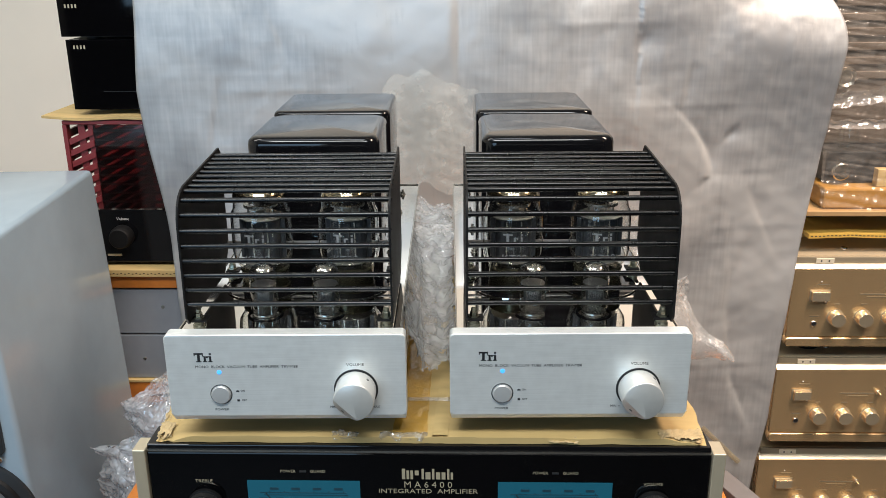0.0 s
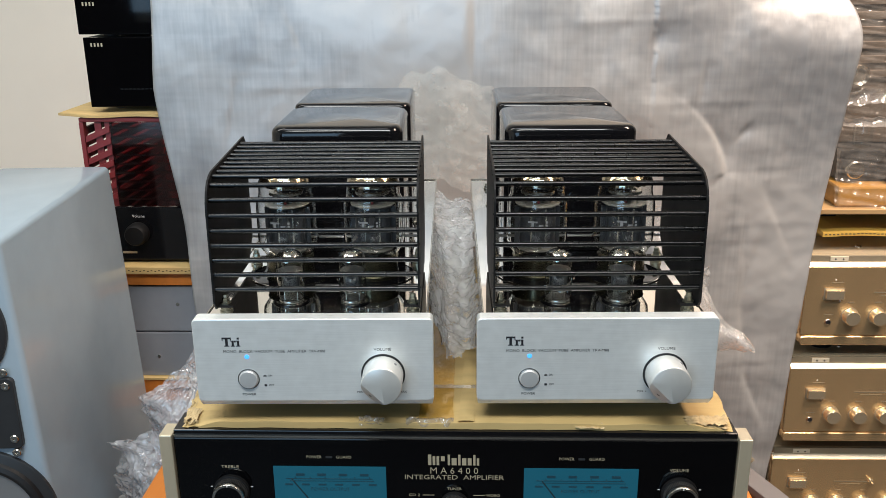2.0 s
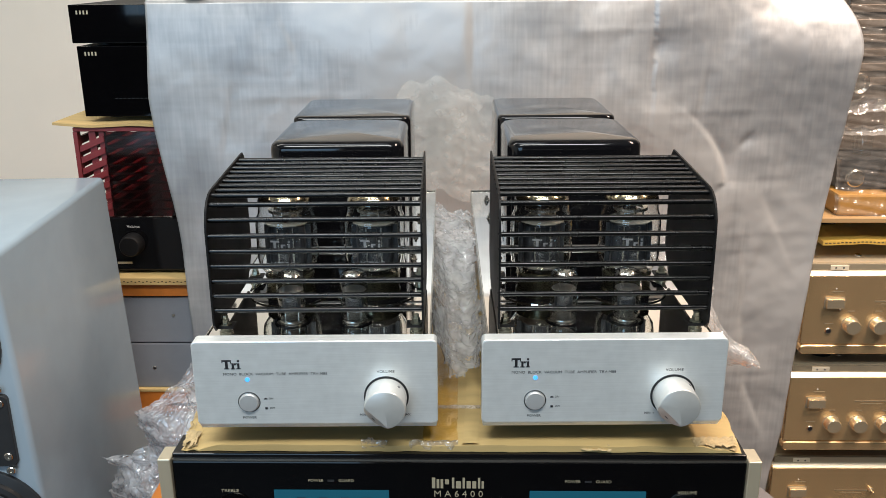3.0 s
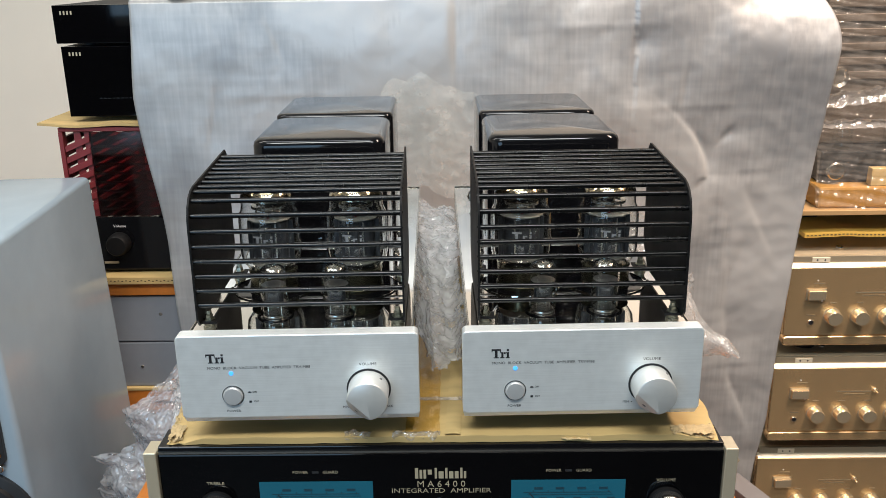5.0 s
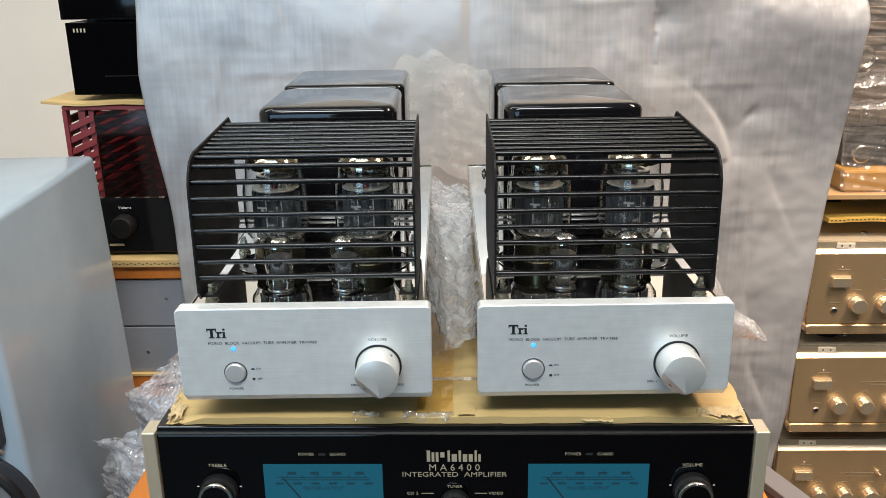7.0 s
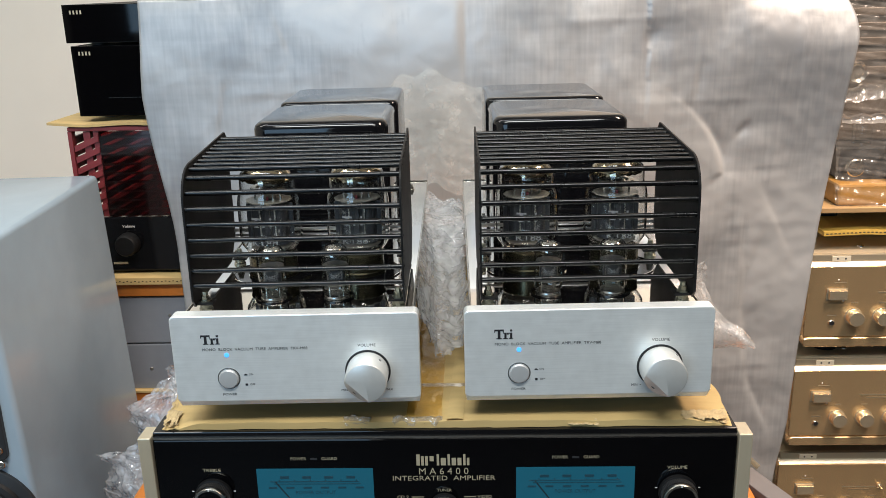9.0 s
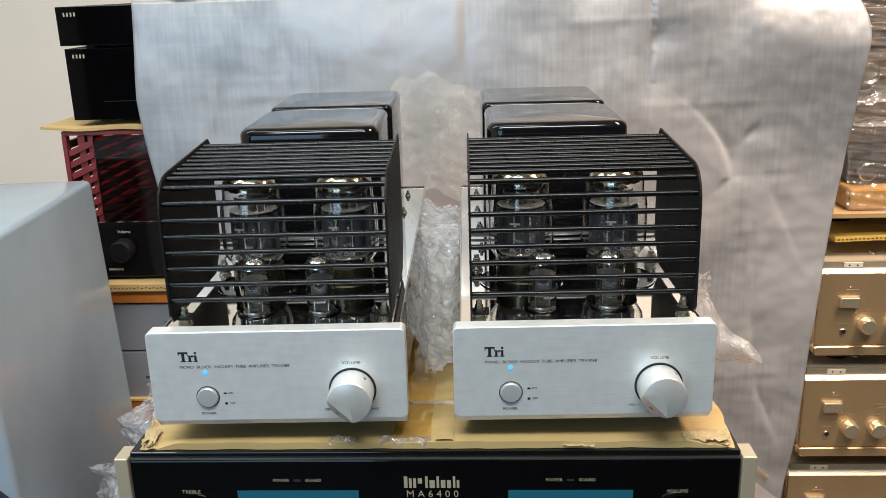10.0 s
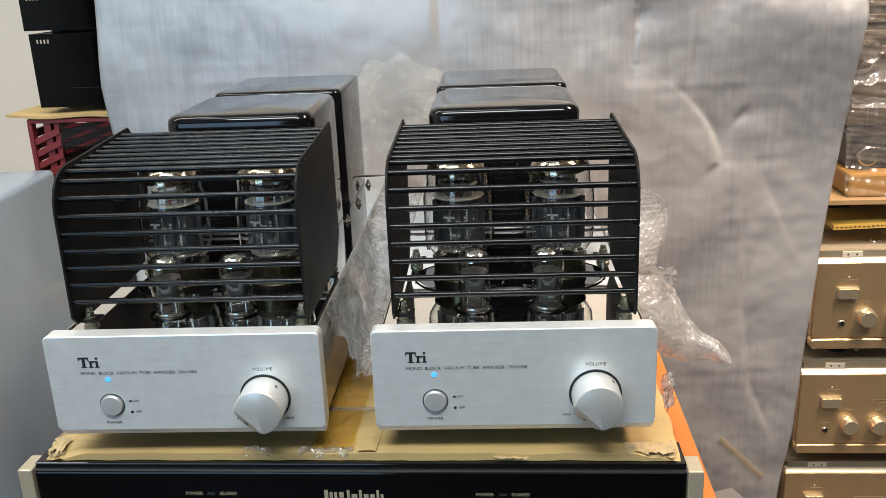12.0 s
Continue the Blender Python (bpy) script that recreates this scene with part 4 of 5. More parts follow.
# ---- silvery foam sheet hung behind ----
def sheet_shape(u, v):
    z = 1.19 - 0.95 * v
    left = -0.407 + 0.034 * max(0.0, min(1.0, (1.06 - z) / 0.35)) - 0.004 * math.sin(z * 20)
    right = float(np.interp(z, (0.2, 0.434, 0.531, 0.673, 0.802, 0.876, 1.019, 1.116), (0.495, 0.517, 0.532, 0.542, 0.553, 0.560, 0.576, 0.585)))
    if z > 1.12:
        right -= 0.03 * ((z - 1.12) / 0.07) ** 2
    x = left + (right - left) * u
    y = 1.283 - 0.02 * v + 0.006 * math.sin(x * 9 + z * 3) + 0.004 * fractal((x * 3, 1.0, z * 3)) 
    y += 0.05 * max(0.0, x - 0.045) * 0.3 - 0.06 * abs(z - 0.90) * (1 if x > 0.3 else 0.5) * 0.3
    # below, the free side is leaned back a little, a shape made to darken it
    back = 0.07 * max(0.0, 1.02 - z) * max(0.0, min(1.0, (x - 0.12) / 0.22))
    y += back
    x += (x - 0.04) * back / 1.24
    # a full bulge at the upper corner: its upper side looks up, its lower side down
    y -= 0.008 * math.exp(-((z - 1.10) / 0.06) ** 2) * math.exp(-((x - 0.50) / 0.12) ** 2)
    y += (0.8 + 2.4 / (1 + math.exp((0.45 - x) / 0.025))) * max(0.0, z - 1.105) ** 2
    # sharp folds: (x, z) of the middle, lean, reach, depth
    # the long curved crease
    off = x - (0.417 - 5.8 * (z - 0.93) ** 2 if z > 0.93 else 0.417 - 1.04 * (0.93 - z))
    y += 0.0075 * (math.exp(-off / 0.03) if off > 0 else math.exp(-(off / (0.006 if z > 0.93 else 0.009)) ** 2)) * math.exp(-((z - 0.955) / (0.055 if z > 0.955 else 0.03)) ** 2)
    for cx, cz, tilt, tall, d in ((0.302, 1.124, 0.05, 0.022, 0.006), (0.372, 1.06, 0.12, 0.03, 0.003), (0.47, 0.79, 0.3, 0.07, 0.0015),
                                  (0.50, 0.86, -0.5, 0.05, 0.002), (-0.30, 1.02, 0.2, 0.06, 0.0015), (-0.20, 1.13, -0.4, 0.04, 0.0012), (0.47, 0.66, -0.15, 0.08, 0.005), (0.048, 1.14, 0.0, 0.06, 0.0028),
                                  (0.457, 0.80, -0.1, 0.07, 0.0022), (0.494, 0.565, -0.44, 0.04, 0.005), (0.44, 0.995, 0.6, 0.012, 0.004)):
        off = (x - cx) - tilt * (z - cz)
        y += d * (math.exp(-off / 0.028) if off > 0 else math.exp(-(off / 0.006) ** 2)) * math.exp(-((z - cz) / tall) ** 2)
    for cx, cz, wide, d in ((0.38, 1.038, 0.09, 0.0012), (0.48, 0.942, 0.05, 0.001), (0.44, 0.83, 0.06, 0.0007), (-0.2, 1.06, 0.1, 0.0008), (0.25, 1.15, 0.07, 0.0015), (0.46, 0.627, 0.07, 0.0010), (0.49, 0.855, 0.07, 0.0007)):
        off = z - cz - 0.02 * (x - cx)
        y -= d * (math.exp(-off / 0.025) if off > 0 else math.exp(-(off / 0.007) ** 2)) * math.exp(-((x - cx) / wide) ** 2)
    y += (0.0009 + 0.0013 * max(0.0, min(1.0, (x - 0.05) / 0.25))) * fractal((x * 14, 7.0, z * 14), 3)
    return (x, y, z)


bm = bmesh.new()
nu, nv = 300, 300
rows = []
for j in range(-14, nv + 1):
    row = []
    for i in range(nu + 1):
        if j >= 0:
            p = sheet_shape(i / nu, j / nv)
        else:
            a = min(1.0, -j / 6) * math.pi / 2
            q = sheet_shape(i / nu, 0)
            back = max(0, -j - 6) * 0.035
            p = (q[0], q[1] + 0.02 * (1 - math.cos(a)) + back, q[2] + 0.012 * math.sin(a) - 0.004)
        row.append(bm.verts.new(p))
    rows.append(row)
for a, b in zip(rows, rows[1:]):
    for i in range(nu):
        bm.faces.new((a[i], a[i + 1], b[i + 1], b[i])).smooth = True
sheet = sheet_part("foam_sheet", bm, SHEET, "silvery grey foam packing sheet draped over the equipment behind", "packing sheet")
md = sheet.modifiers.new("thickness", "SOLIDIFY")
md.thickness, md.offset = 0.0015, 1


# ---- bubble wrap ----
def wrap(name, shape, nu, nv, amount, freq, seed, label, keep=None, mat=None):
    return sheet_part(name, crumpled(shape, nu, nv, amount, freq, seed, keep), mat or BUBBLE, label, "bubble wrap")


def bunched(shape, size_u, size_v, amount, freq, seed, label, keep=None, film=BUBBLE, rise=0.0009, folds=4):
    """Bubble wrap lies folded: an outer sheet and a second fold of it just inside."""
    ob = sheet_part("bubble_wrap", bubbled(shape, size_u, size_v, amount, freq, seed, keep, rise=rise, folds=folds), film, label, "bubble wrap")
    me = bpy.data.meshes.new("fold")
    fold = bubbled(lambda u, v: Vector(shape(0.06 + 0.88 * u, 0.05 + 0.9 * v)) + Vector((0, 0.007, -0.004)), size_u, size_v, amount * 1.2, freq * 0.8, seed + 20, keep, rise=rise, folds=folds)
    fold.to_mesh(me)
    fold.free()
    me.materials.append(film)
    new("fold", me).parent = ob
    return ob


def gap_fill(u, v):
    """Lies between the two chassis sides and climbs up the one side to the deck's edge."""
    y = 0.655 + 0.373 * v
    left, right = 0.0118 - 0.0209 * (y - 0.612), 0.0522 - 0.0209 * (y - 0.617)
    z = 0.908 + 0.057 * min(1.0, max(0.0, v - 0.09) / 0.56) + 0.004 * math.sin(v * 9 + u * 2)
    z += max(0.0, 0.972 - z) * max(0.0, 1 - u / 0.4) ** 1.6 + 0.5 * max(0.0, 0.960 - z) * max(0.0, (u - 0.75) / 0.25) ** 2
    return (left + (right - left) * u, y + 0.010 * math.sin(u * 9 + 1), z)


def gap_back(u, v):
    peak = 0.013 * math.exp(-((u - 0.66) / 0.16) ** 2) + 0.005 * math.exp(-((u - 0.12) / 0.14) ** 2)
    return (0.024 + 0.052 * (u - 0.5), 0.985 + 0.02 * math.sin(u * 5), 0.895 + (0.060 + peak) * v)


def right_lobe(u, v):
    z = 0.996 - 0.095 * v
    edge = np.interp(z, (0.905, 0.935, 0.947, 0.961, 0.978, 0.990, 0.996), (0.264, 0.268, 0.275, 0.280, 0.279, 0.271, 0.262))
    return (0.222 + (float(edge) - 0.222) * u, 0.90 - 0.016 * math.sin(u * 3.1) * math.sin(v * 3.1) + 0.01 * math.sin(v * 6), z)


def right_tongue(u, v):
    x = 0.226 + 0.096 * v
    top = float(np.interp(x, (0.226, 0.262, 0.278, 0.287, 0.299, 0.314, 0.322), (0.940, 0.932, 0.917, 0.897, 0.883, 0.876, 0.866)))
    low = float(np.interp(x, (0.226, 0.265, 0.289, 0.316, 0.322), (0.862, 0.861, 0.855, 0.851, 0.857)))
    return (x, 0.845 - 0.02 * math.sin(u * 3.1) + 0.008 * math.sin(v * 8 + u * 4), low + (top - low) * u)


bunched(gap_fill, 0.05, 0.38, 0.0038, 30, 1, "crumpled clear bubble wrap stuffed between the two valve amplifiers", lambda u, v: v > 0.11 + 0.06 * fractal((u * 5, 2, 1)) - 0.11 * max(0.0, 1 - u / 0.3), rise=0.00015, folds=5)
bunched(gap_back, 0.055, 0.08, 0.0022, 45, 2, "upright crumpled bubble wrap at the back of the gap", lambda u, v: v < 0.97 + 0.08 * fractal((u * 6, 4, 1)), rise=0.00015, folds=5)
bunched(right_lobe, 0.07, 0.12, 0.0012, 60, 3, "crumpled clear bubble wrap standing beside the valve amplifier", None, BUBBLE_MILKY)
bunched(right_tongue, 0.09, 0.12, 0.0014, 55, 6, "tongue of crumpled bubble wrap sticking out over the rack", None, BUBBLE_MILKY)
bunched(lambda u, v: (0.266 + 0.020 * (u - 0.5), 0.84 - 0.006 * math.sin(u * 3.1), 0.925 + 0.020 * v), 0.024, 0.024, 0.003, 60, 9, "small crumpled corner of bubble wrap", None, BUBBLE_MILKY)
bunched(lambda u, v: (0.258 + 0.012 * (u - 0.5), 0.752 + 0.012 * u, 0.852 + 0.031 * v), 0.03, 0.04, 0.003, 50, 7, "small scrap of bubble wrap beside the cardboard", None, BUBBLE_CLEAR)
bunched(lambda u, v: (-0.174 - 0.026 * u + 0.006 * v, 0.672 + 0.02 * u + 0.008 * math.sin(v * 5), 0.922 - 0.016 * u - 0.045 * v), 0.035, 0.055, 0.003, 30, 4, "crumpled clear bubble wrap hanging over the card's edge")


def between(z, table):
    """Straight steps from one (z, x) to the next, z falling."""
    for (za, xa), (zb, xb) in zip(table, table[1:]):
        if z >= zb:
            return xa + (xb - xa) * min(1.0, (za - z) / (za - zb))
    return table[-1][1]


UPPER = ((0.792, -0.280), (0.770, -0.297), (0.732, -0.350), (0.694, -0.349), (0.62, -0.345))
LOWER = ((0.672, -0.350), (0.656, -0.376), (0.649, -0.414), (0.638, -0.396), (0.590, -0.418), (0.44, -0.418))


def upper_lobe(u, v):
    z = 0.79 - 0.14 * v
    xl = between(z, UPPER) + 0.004 * fractal((z * 70, 1, 2))
    xr = -0.245 if z > 0.75 else -0.281
    return (xr + (xl - xr) * u, 0.94 + 0.02 * u + 0.012 * math.sin(v * 6 + u * 3), z + 0.006 * u)


def lower_lobe(u, v):
    z = 0.668 - 0.2 * v
    xl = between(z, LOWER) + 0.005 * fractal((z * 70, 3, 2))
    return (-0.281 + (xl + 0.281) * u, 0.96 + 0.04 * u + 0.014 * math.sin(v * 7 + u * 4), z - 0.006 * math.sin(u * 5))


bunched(upper_lobe, 0.085, 0.15, 0.0035, 26, 5, "crumpled bubble wrap bulging over the rack's edge", None, BUBBLE_CLEAR)
bunched(lower_lobe, 0.14, 0.22, 0.005, 26, 8, "heap of crumpled bubble wrap between rack and loudspeaker", None, BUBBLE_CLEAR)


def film_shape(u, v):
    x = -0.058 + 0.136 * u
    top = float(np.interp(x, (-0.058, -0.050, -0.037, -0.024, -0.012, -0.002, 0.006, 0.016, 0.041, 0.078), (1.060, 1.078, 1.086, 1.081, 1.085, 1.092, 1.091, 1.082, 1.071, 1.060)))
    top += 0.0025 * fractal((x * 60, 2, 5), 3)
    return (x + 0.004 * fractal((1, v * 9, 6), 2), 1.256 + 0.006 * math.sin(u * 9), top - 0.16 * v)


wrap("plastic_film", film_shape, 110, 110, 0.0018, 14, 9, "torn white translucent film hanging on the foam sheet", None, WHITE_FILM)


# ---- grey loudspeaker ----
def loudspeaker():
    s = thing("loudspeaker", pose(-0.436, 0.862, 0, 0, 0, 4), "glossy silver-grey floor-standing loudspeaker with dark driver plates", "loudspeaker")
    bm = box(-0.15, 0.0, 0.0, 0.352, 0.0, 0.962)
    for v in bm.verts:
        if v.co.z < 0.5:
            v.co.x += 0.038 if v.co.x > -0.07 else -0.06
    bmesh.ops.bevel(bm, geom=bm.edges[:], offset=0.007, segments=4, affect="EDGES", profile=0.5)
    part("cabinet", bm, GREY_GLOSS, s, "silver-grey lacquered cabinet, wider at its foot", True)
    for z, r in ((0.868, 0.066), (0.645, 0.080), (0.46, 0.080)):
        cx = -0.072 if z > 0.8 else -0.062
        plate = part("driver_plate", lathe([(0, 0.0), (r, 0.0), (r, 0.004), (r - 0.0015, 0.005), (0, 0.005)], (cx, 0, z), "y", 56), GREY_DARK, s, "dark grey round driver flange", True)
        part("surround", lathe([(r * 0.86, 0.005), (r * 0.84, 0.009), (r * 0.78, 0.011), (r * 0.72, 0.009), (r * 0.7, 0.005)], (cx, 0, z), "y", 56), RUBBER, plate, "black rubber surround", True)
        part("cone", lathe([(r * 0.7, 0.0055), (r * 0.4, 0.0052), (r * 0.3, 0.0065), (r * 0.15, 0.012), (0, 0.014)], (cx, 0, z), "y", 48), CONE, plate, "silver cone", True)
    plate = part("tweeter_plate", rounded(-0.135, -0.008, 0.727, 0.811, 0.006, 0.0, -0.0055, 4, 0.0008), GREY_DARK, s, "dark grey tweeter plate")
    part("tweeter", lathe([(0.026, 0.0055), (0.024, 0.007), (0.016, 0.0058), (0.01, 0.008), (0, 0.0095)], (-0.067, 0, 0.769), "y", 36), CONE, plate, "silver dome tweeter", True)
    for x in (-0.016, -0.128):
        for z in (0.818, 0.802, 0.739, 0.722):
            part("screw", lathe([(0.0048, 0.004), (0.0048, 0.0064), (0.004, 0.0072), (0.0016, 0.0072), (0.0016, 0.006), (0, 0.006)], (x, 0, z), "y", 12), STEEL, plate, "plated cross-head screw")
    return s


loudspeaker()


# ---- left rack with stacked equipment ----
lr = thing("wooden_rack", pose(-0.22, 1.28, 0), "orange wooden shelf rack loaded with stacked equipment", "rack")
for z0, z1 in ((0.04, 0.06), (0.562, 0.5985), (0.759, 0.7795)):
    part("shelf_board", box(-0.36, 0.3, 0.0, 0.42, z0, z1, 0.0015), WOOD, lr, "orange-stained shelf board")
for x in (-0.36, 0.28):
    for z0, z1 in ((0.0, 0.0395), (0.0605, 0.5615), (0.5990, 0.7585)):
        part("side_panel", box(x, x + 0.018, 0.03, 0.42, z0, z1), WOOD, lr)

tagged(part("cardboard_strip", box(-0.53, 0.03, 1.278, 1.64, 0.599, 0.6035, 0.0006), CARD), "thin pale card under the grey cases", "cardboard")
for z0, z1 in ((0.604, 0.6785), (0.681, 0.756)):
    b = thing("grey_metal_box", pose(-0.24, 1.285, z0), "plain grey metal equipment case on the shelf", "metal case", "grey cases")
    part("case", box(-0.29, 0.26, 0, 0.35, 0, z1 - z0, 0.001), GREY_BOX, b)
    for x in (-0.21, -0.12, 0.1):
        part("screw", lathe([(0, 0.0), (0.003, 0.0), (0.0025, 0.001), (0, 0.0012)], (x + (z0 - 0.604) * 0.5, 0, (z1 - z0) * (0.45 if z0 < 0.65 else 0.6)), "y", 10), STEEL, b)
strip = part("cardboard_strip", box(-0.53, 0.05, 1.272, 1.65, 0.780, 0.7915, 0.0008), CARD)
tagged(strip, "thin corrugated cardboard under the red amplifier", "cardboard")


# thin dark dashes on the front edge, as shade in the flutes
bm = bmesh.new()
for i in range(96):
    x = -0.518 + 0.0058 * i
    box(x, x + 0.0026, 1.2717, 1.272, 0.7843 + 0.001 * (i % 2), 0.7857 + 0.001 * (i % 2), bm=bm)
part("flute_shade_dashes", bm, FLUTE_SHADE, strip, "dark dashes for the shade in the flute openings")


def red_amplifier():
    a = thing("caged_amplifier", pose(-0.32, 1.293, 0.783), "burgundy caged valve amplifier with black front and volume knob", "amplifier")
    part("base", box(-0.215, 0.215, 0.0, 0.33, 0.0128, 0.097, 0.002), BLACK_GLOSS, a, "glossy black base with control front")
    for x in (-0.19, 0.19):
        for y in (0.03, 0.3):
            part("foot", lathe([(0, 0), (0.012, 0), (0.012, 0.004), (0, 0.004)], (x, y, 0.0088)), RUBBER, a)
    part("volume_knob", lathe([(0.017, 0), (0.017, 0.012), (0.0155, 0.0185), (0.014, 0.02), (0, 0.02)], (-0.142, 0, 0.057), "y", 32), BLACK_SATIN, a, "", True)
    lettering("Volume", -0.14, 0.083, 0.0062, PRINT_WHITE, a, -0.0002)
    bars([(-0.17, -0.148, 0.024, 0.0275)], -0.0002, PRINT_GOLD, a, "caption_bar")
    # slotted burgundy sides, frame and lid
    z0, z1 = 0.098, 0.2325
    part("lid", box(-0.212, 0.212, 0.0, 0.325, z1 - 0.006, z1, 0.001), RED, a, "burgundy lid")
    for x in (-0.212, 0.206):
        side = part("corner_post", box(x, x + 0.006, 0.0, 0.012, z0, z1 - 0.0065), RED, a)
        part("corner_post", box(x, x + 0.006, 0.313, 0.325, z0, z1 - 0.0065), RED, a)
        for i in range(7):
            z = z0 + 0.005 + i * 0.0172
            part("side_slat", box(x + 0.001, x + 0.005, 0.0125, 0.3125, z, z + 0.011), RED, a)
    for x0, x1 in ((-0.205, -0.168), (0.168, 0.205)):
        for i in range(7):
            z = z0 + 0.002 + i * 0.0168
            bm = box(x0, x1, 0.001, 0.004, z, z + 0.0092, 0.0004)
            for v in bm.verts:
                v.co.z += 0.42 * (v.co.x - x0) - 0.005
            part("front_slat", bm, RED, a, "burgundy louvre slat")
        for x in (x0 + 0.014, x1 - 0.008):
            part("slat_rib", box(x, x + 0.01, 0.0042, 0.007, z0, z1 - 0.007), RED, a)
    part("window", box(-0.167, 0.167, 0.001, 0.004, z0 + 0.001, z1 - 0.007), RED_GLASS, a, "smoked red acrylic window")
    for i in range(9):
        part("window_bar", box(-0.166, 0.166, 0.0045, 0.0075, z0 + 0.009 + i * 0.0135, z0 + 0.0125 + i * 0.0135, 0.0006), RED, a)
    # panel added to keep the view through the window dark
    part("back_panel", box(-0.125, 0.2, 0.312, 0.318, z0, z1 - 0.008), BLACK_MATT, a)
    part("inner_block", box(-0.115, 0.2, 0.12, 0.31, z0, z1 - 0.012, 0.006), BLACK_GLOSS, a, "dark transformer block inside")
    for x in (-0.09, -0.03, 0.03, 0.09):
        part("inner_tube", lathe([(0, 0), (0.02, 0), (0.02, 0.07), (0.012, 0.085), (0, 0.088)], (x, 0.06, z0), seg=16), GLASS, a, "", True)
        part("inner_anode", box(x - 0.009, x + 0.009, 0.054, 0.066, z0 + 0.01, z0 + 0.06, 0.002), STEEL, a)
    # plate in wall paint stands for the pale wall showing through the cage
    part("seen_through_wall", box(-0.18, -0.13, 0.3, 0.306, z0, z1 - 0.01), WALL, a)
    return a


red_amplifier()
cb = thing("cardboard_sheet", pose(-0.32, 1.2905, 1.0120), "sheet of brown corrugated cardboard between the stacked units", "cardboard")
bm = bmesh.new()
g = bmesh.ops.create_grid(bm, x_segments=40, y_segments=20, size=0.5)
for v in bm.verts:
    x, y = v.co.x * 0.474 - 0.002, (v.co.y + 0.5) * 0.34
    v.co = Vector((x, y + 0.004 * fractal((x * 14, 0, 3)), 0.010 + (0.0020 * math.sin(x * 14) + 0.0014 * math.sin(x * 47 + 1)) * (1 - y / 0.34)))
ext = bmesh.ops.extrude_face_region(bm, geom=bm.faces[:])
for e in ext["geom"]:
    if isinstance(e, bmesh.types.BMVert):
        e.co.z -= 0.0035
part("board", bm, CARD, cb)


def black_unit(x, z0, h, label):
    a = thing("hifi_unit", pose(x, 1.312, z0), label, "hi-fi unit", "black hi-fi units")
    part("case", box(-0.215, 0.215, 0.006, 0.3, 0.004, h, 0.001), BLACK_SATIN, a)
    f = part("front_panel", box(-0.217, 0.217, 0.0, 0.0055, 0.004, h, 0.0008), DARK_GLASS, a, "glossy black front panel")
    for fx in (-0.18, 0.18):
        for y in (0.03, 0.26):
            part("foot", lathe([(0, 0), (0.012, 0), (0.012, 0.004), (0, 0.004)], (fx, y, 0)), RUBBER, a)
    zz = h - 0.0105
    bars([(-0.2065 + i * 0.0050, -0.2042 + i * 0.0050, zz - 0.0026, zz + 0.0026) for i in range(4)], -0.0002, PRINT_GOLD, f, "emblem_stroke")
    if h > 0.08:
        bars([(-0.17 + 0.0062 * i, -0.1662 + 0.0062 * i, 0.0300, 0.0308) for i in range(40)], -0.0002, GREY_DARK, f, "panel_dash")
    return a


black_unit(-0.301, 1.0245, 0.1045, "tall glossy black hi-fi unit standing on the cardboard")
black_unit(-0.306, 1.1292, 0.057, "flat glossy black hi-fi unit on top of the stack")


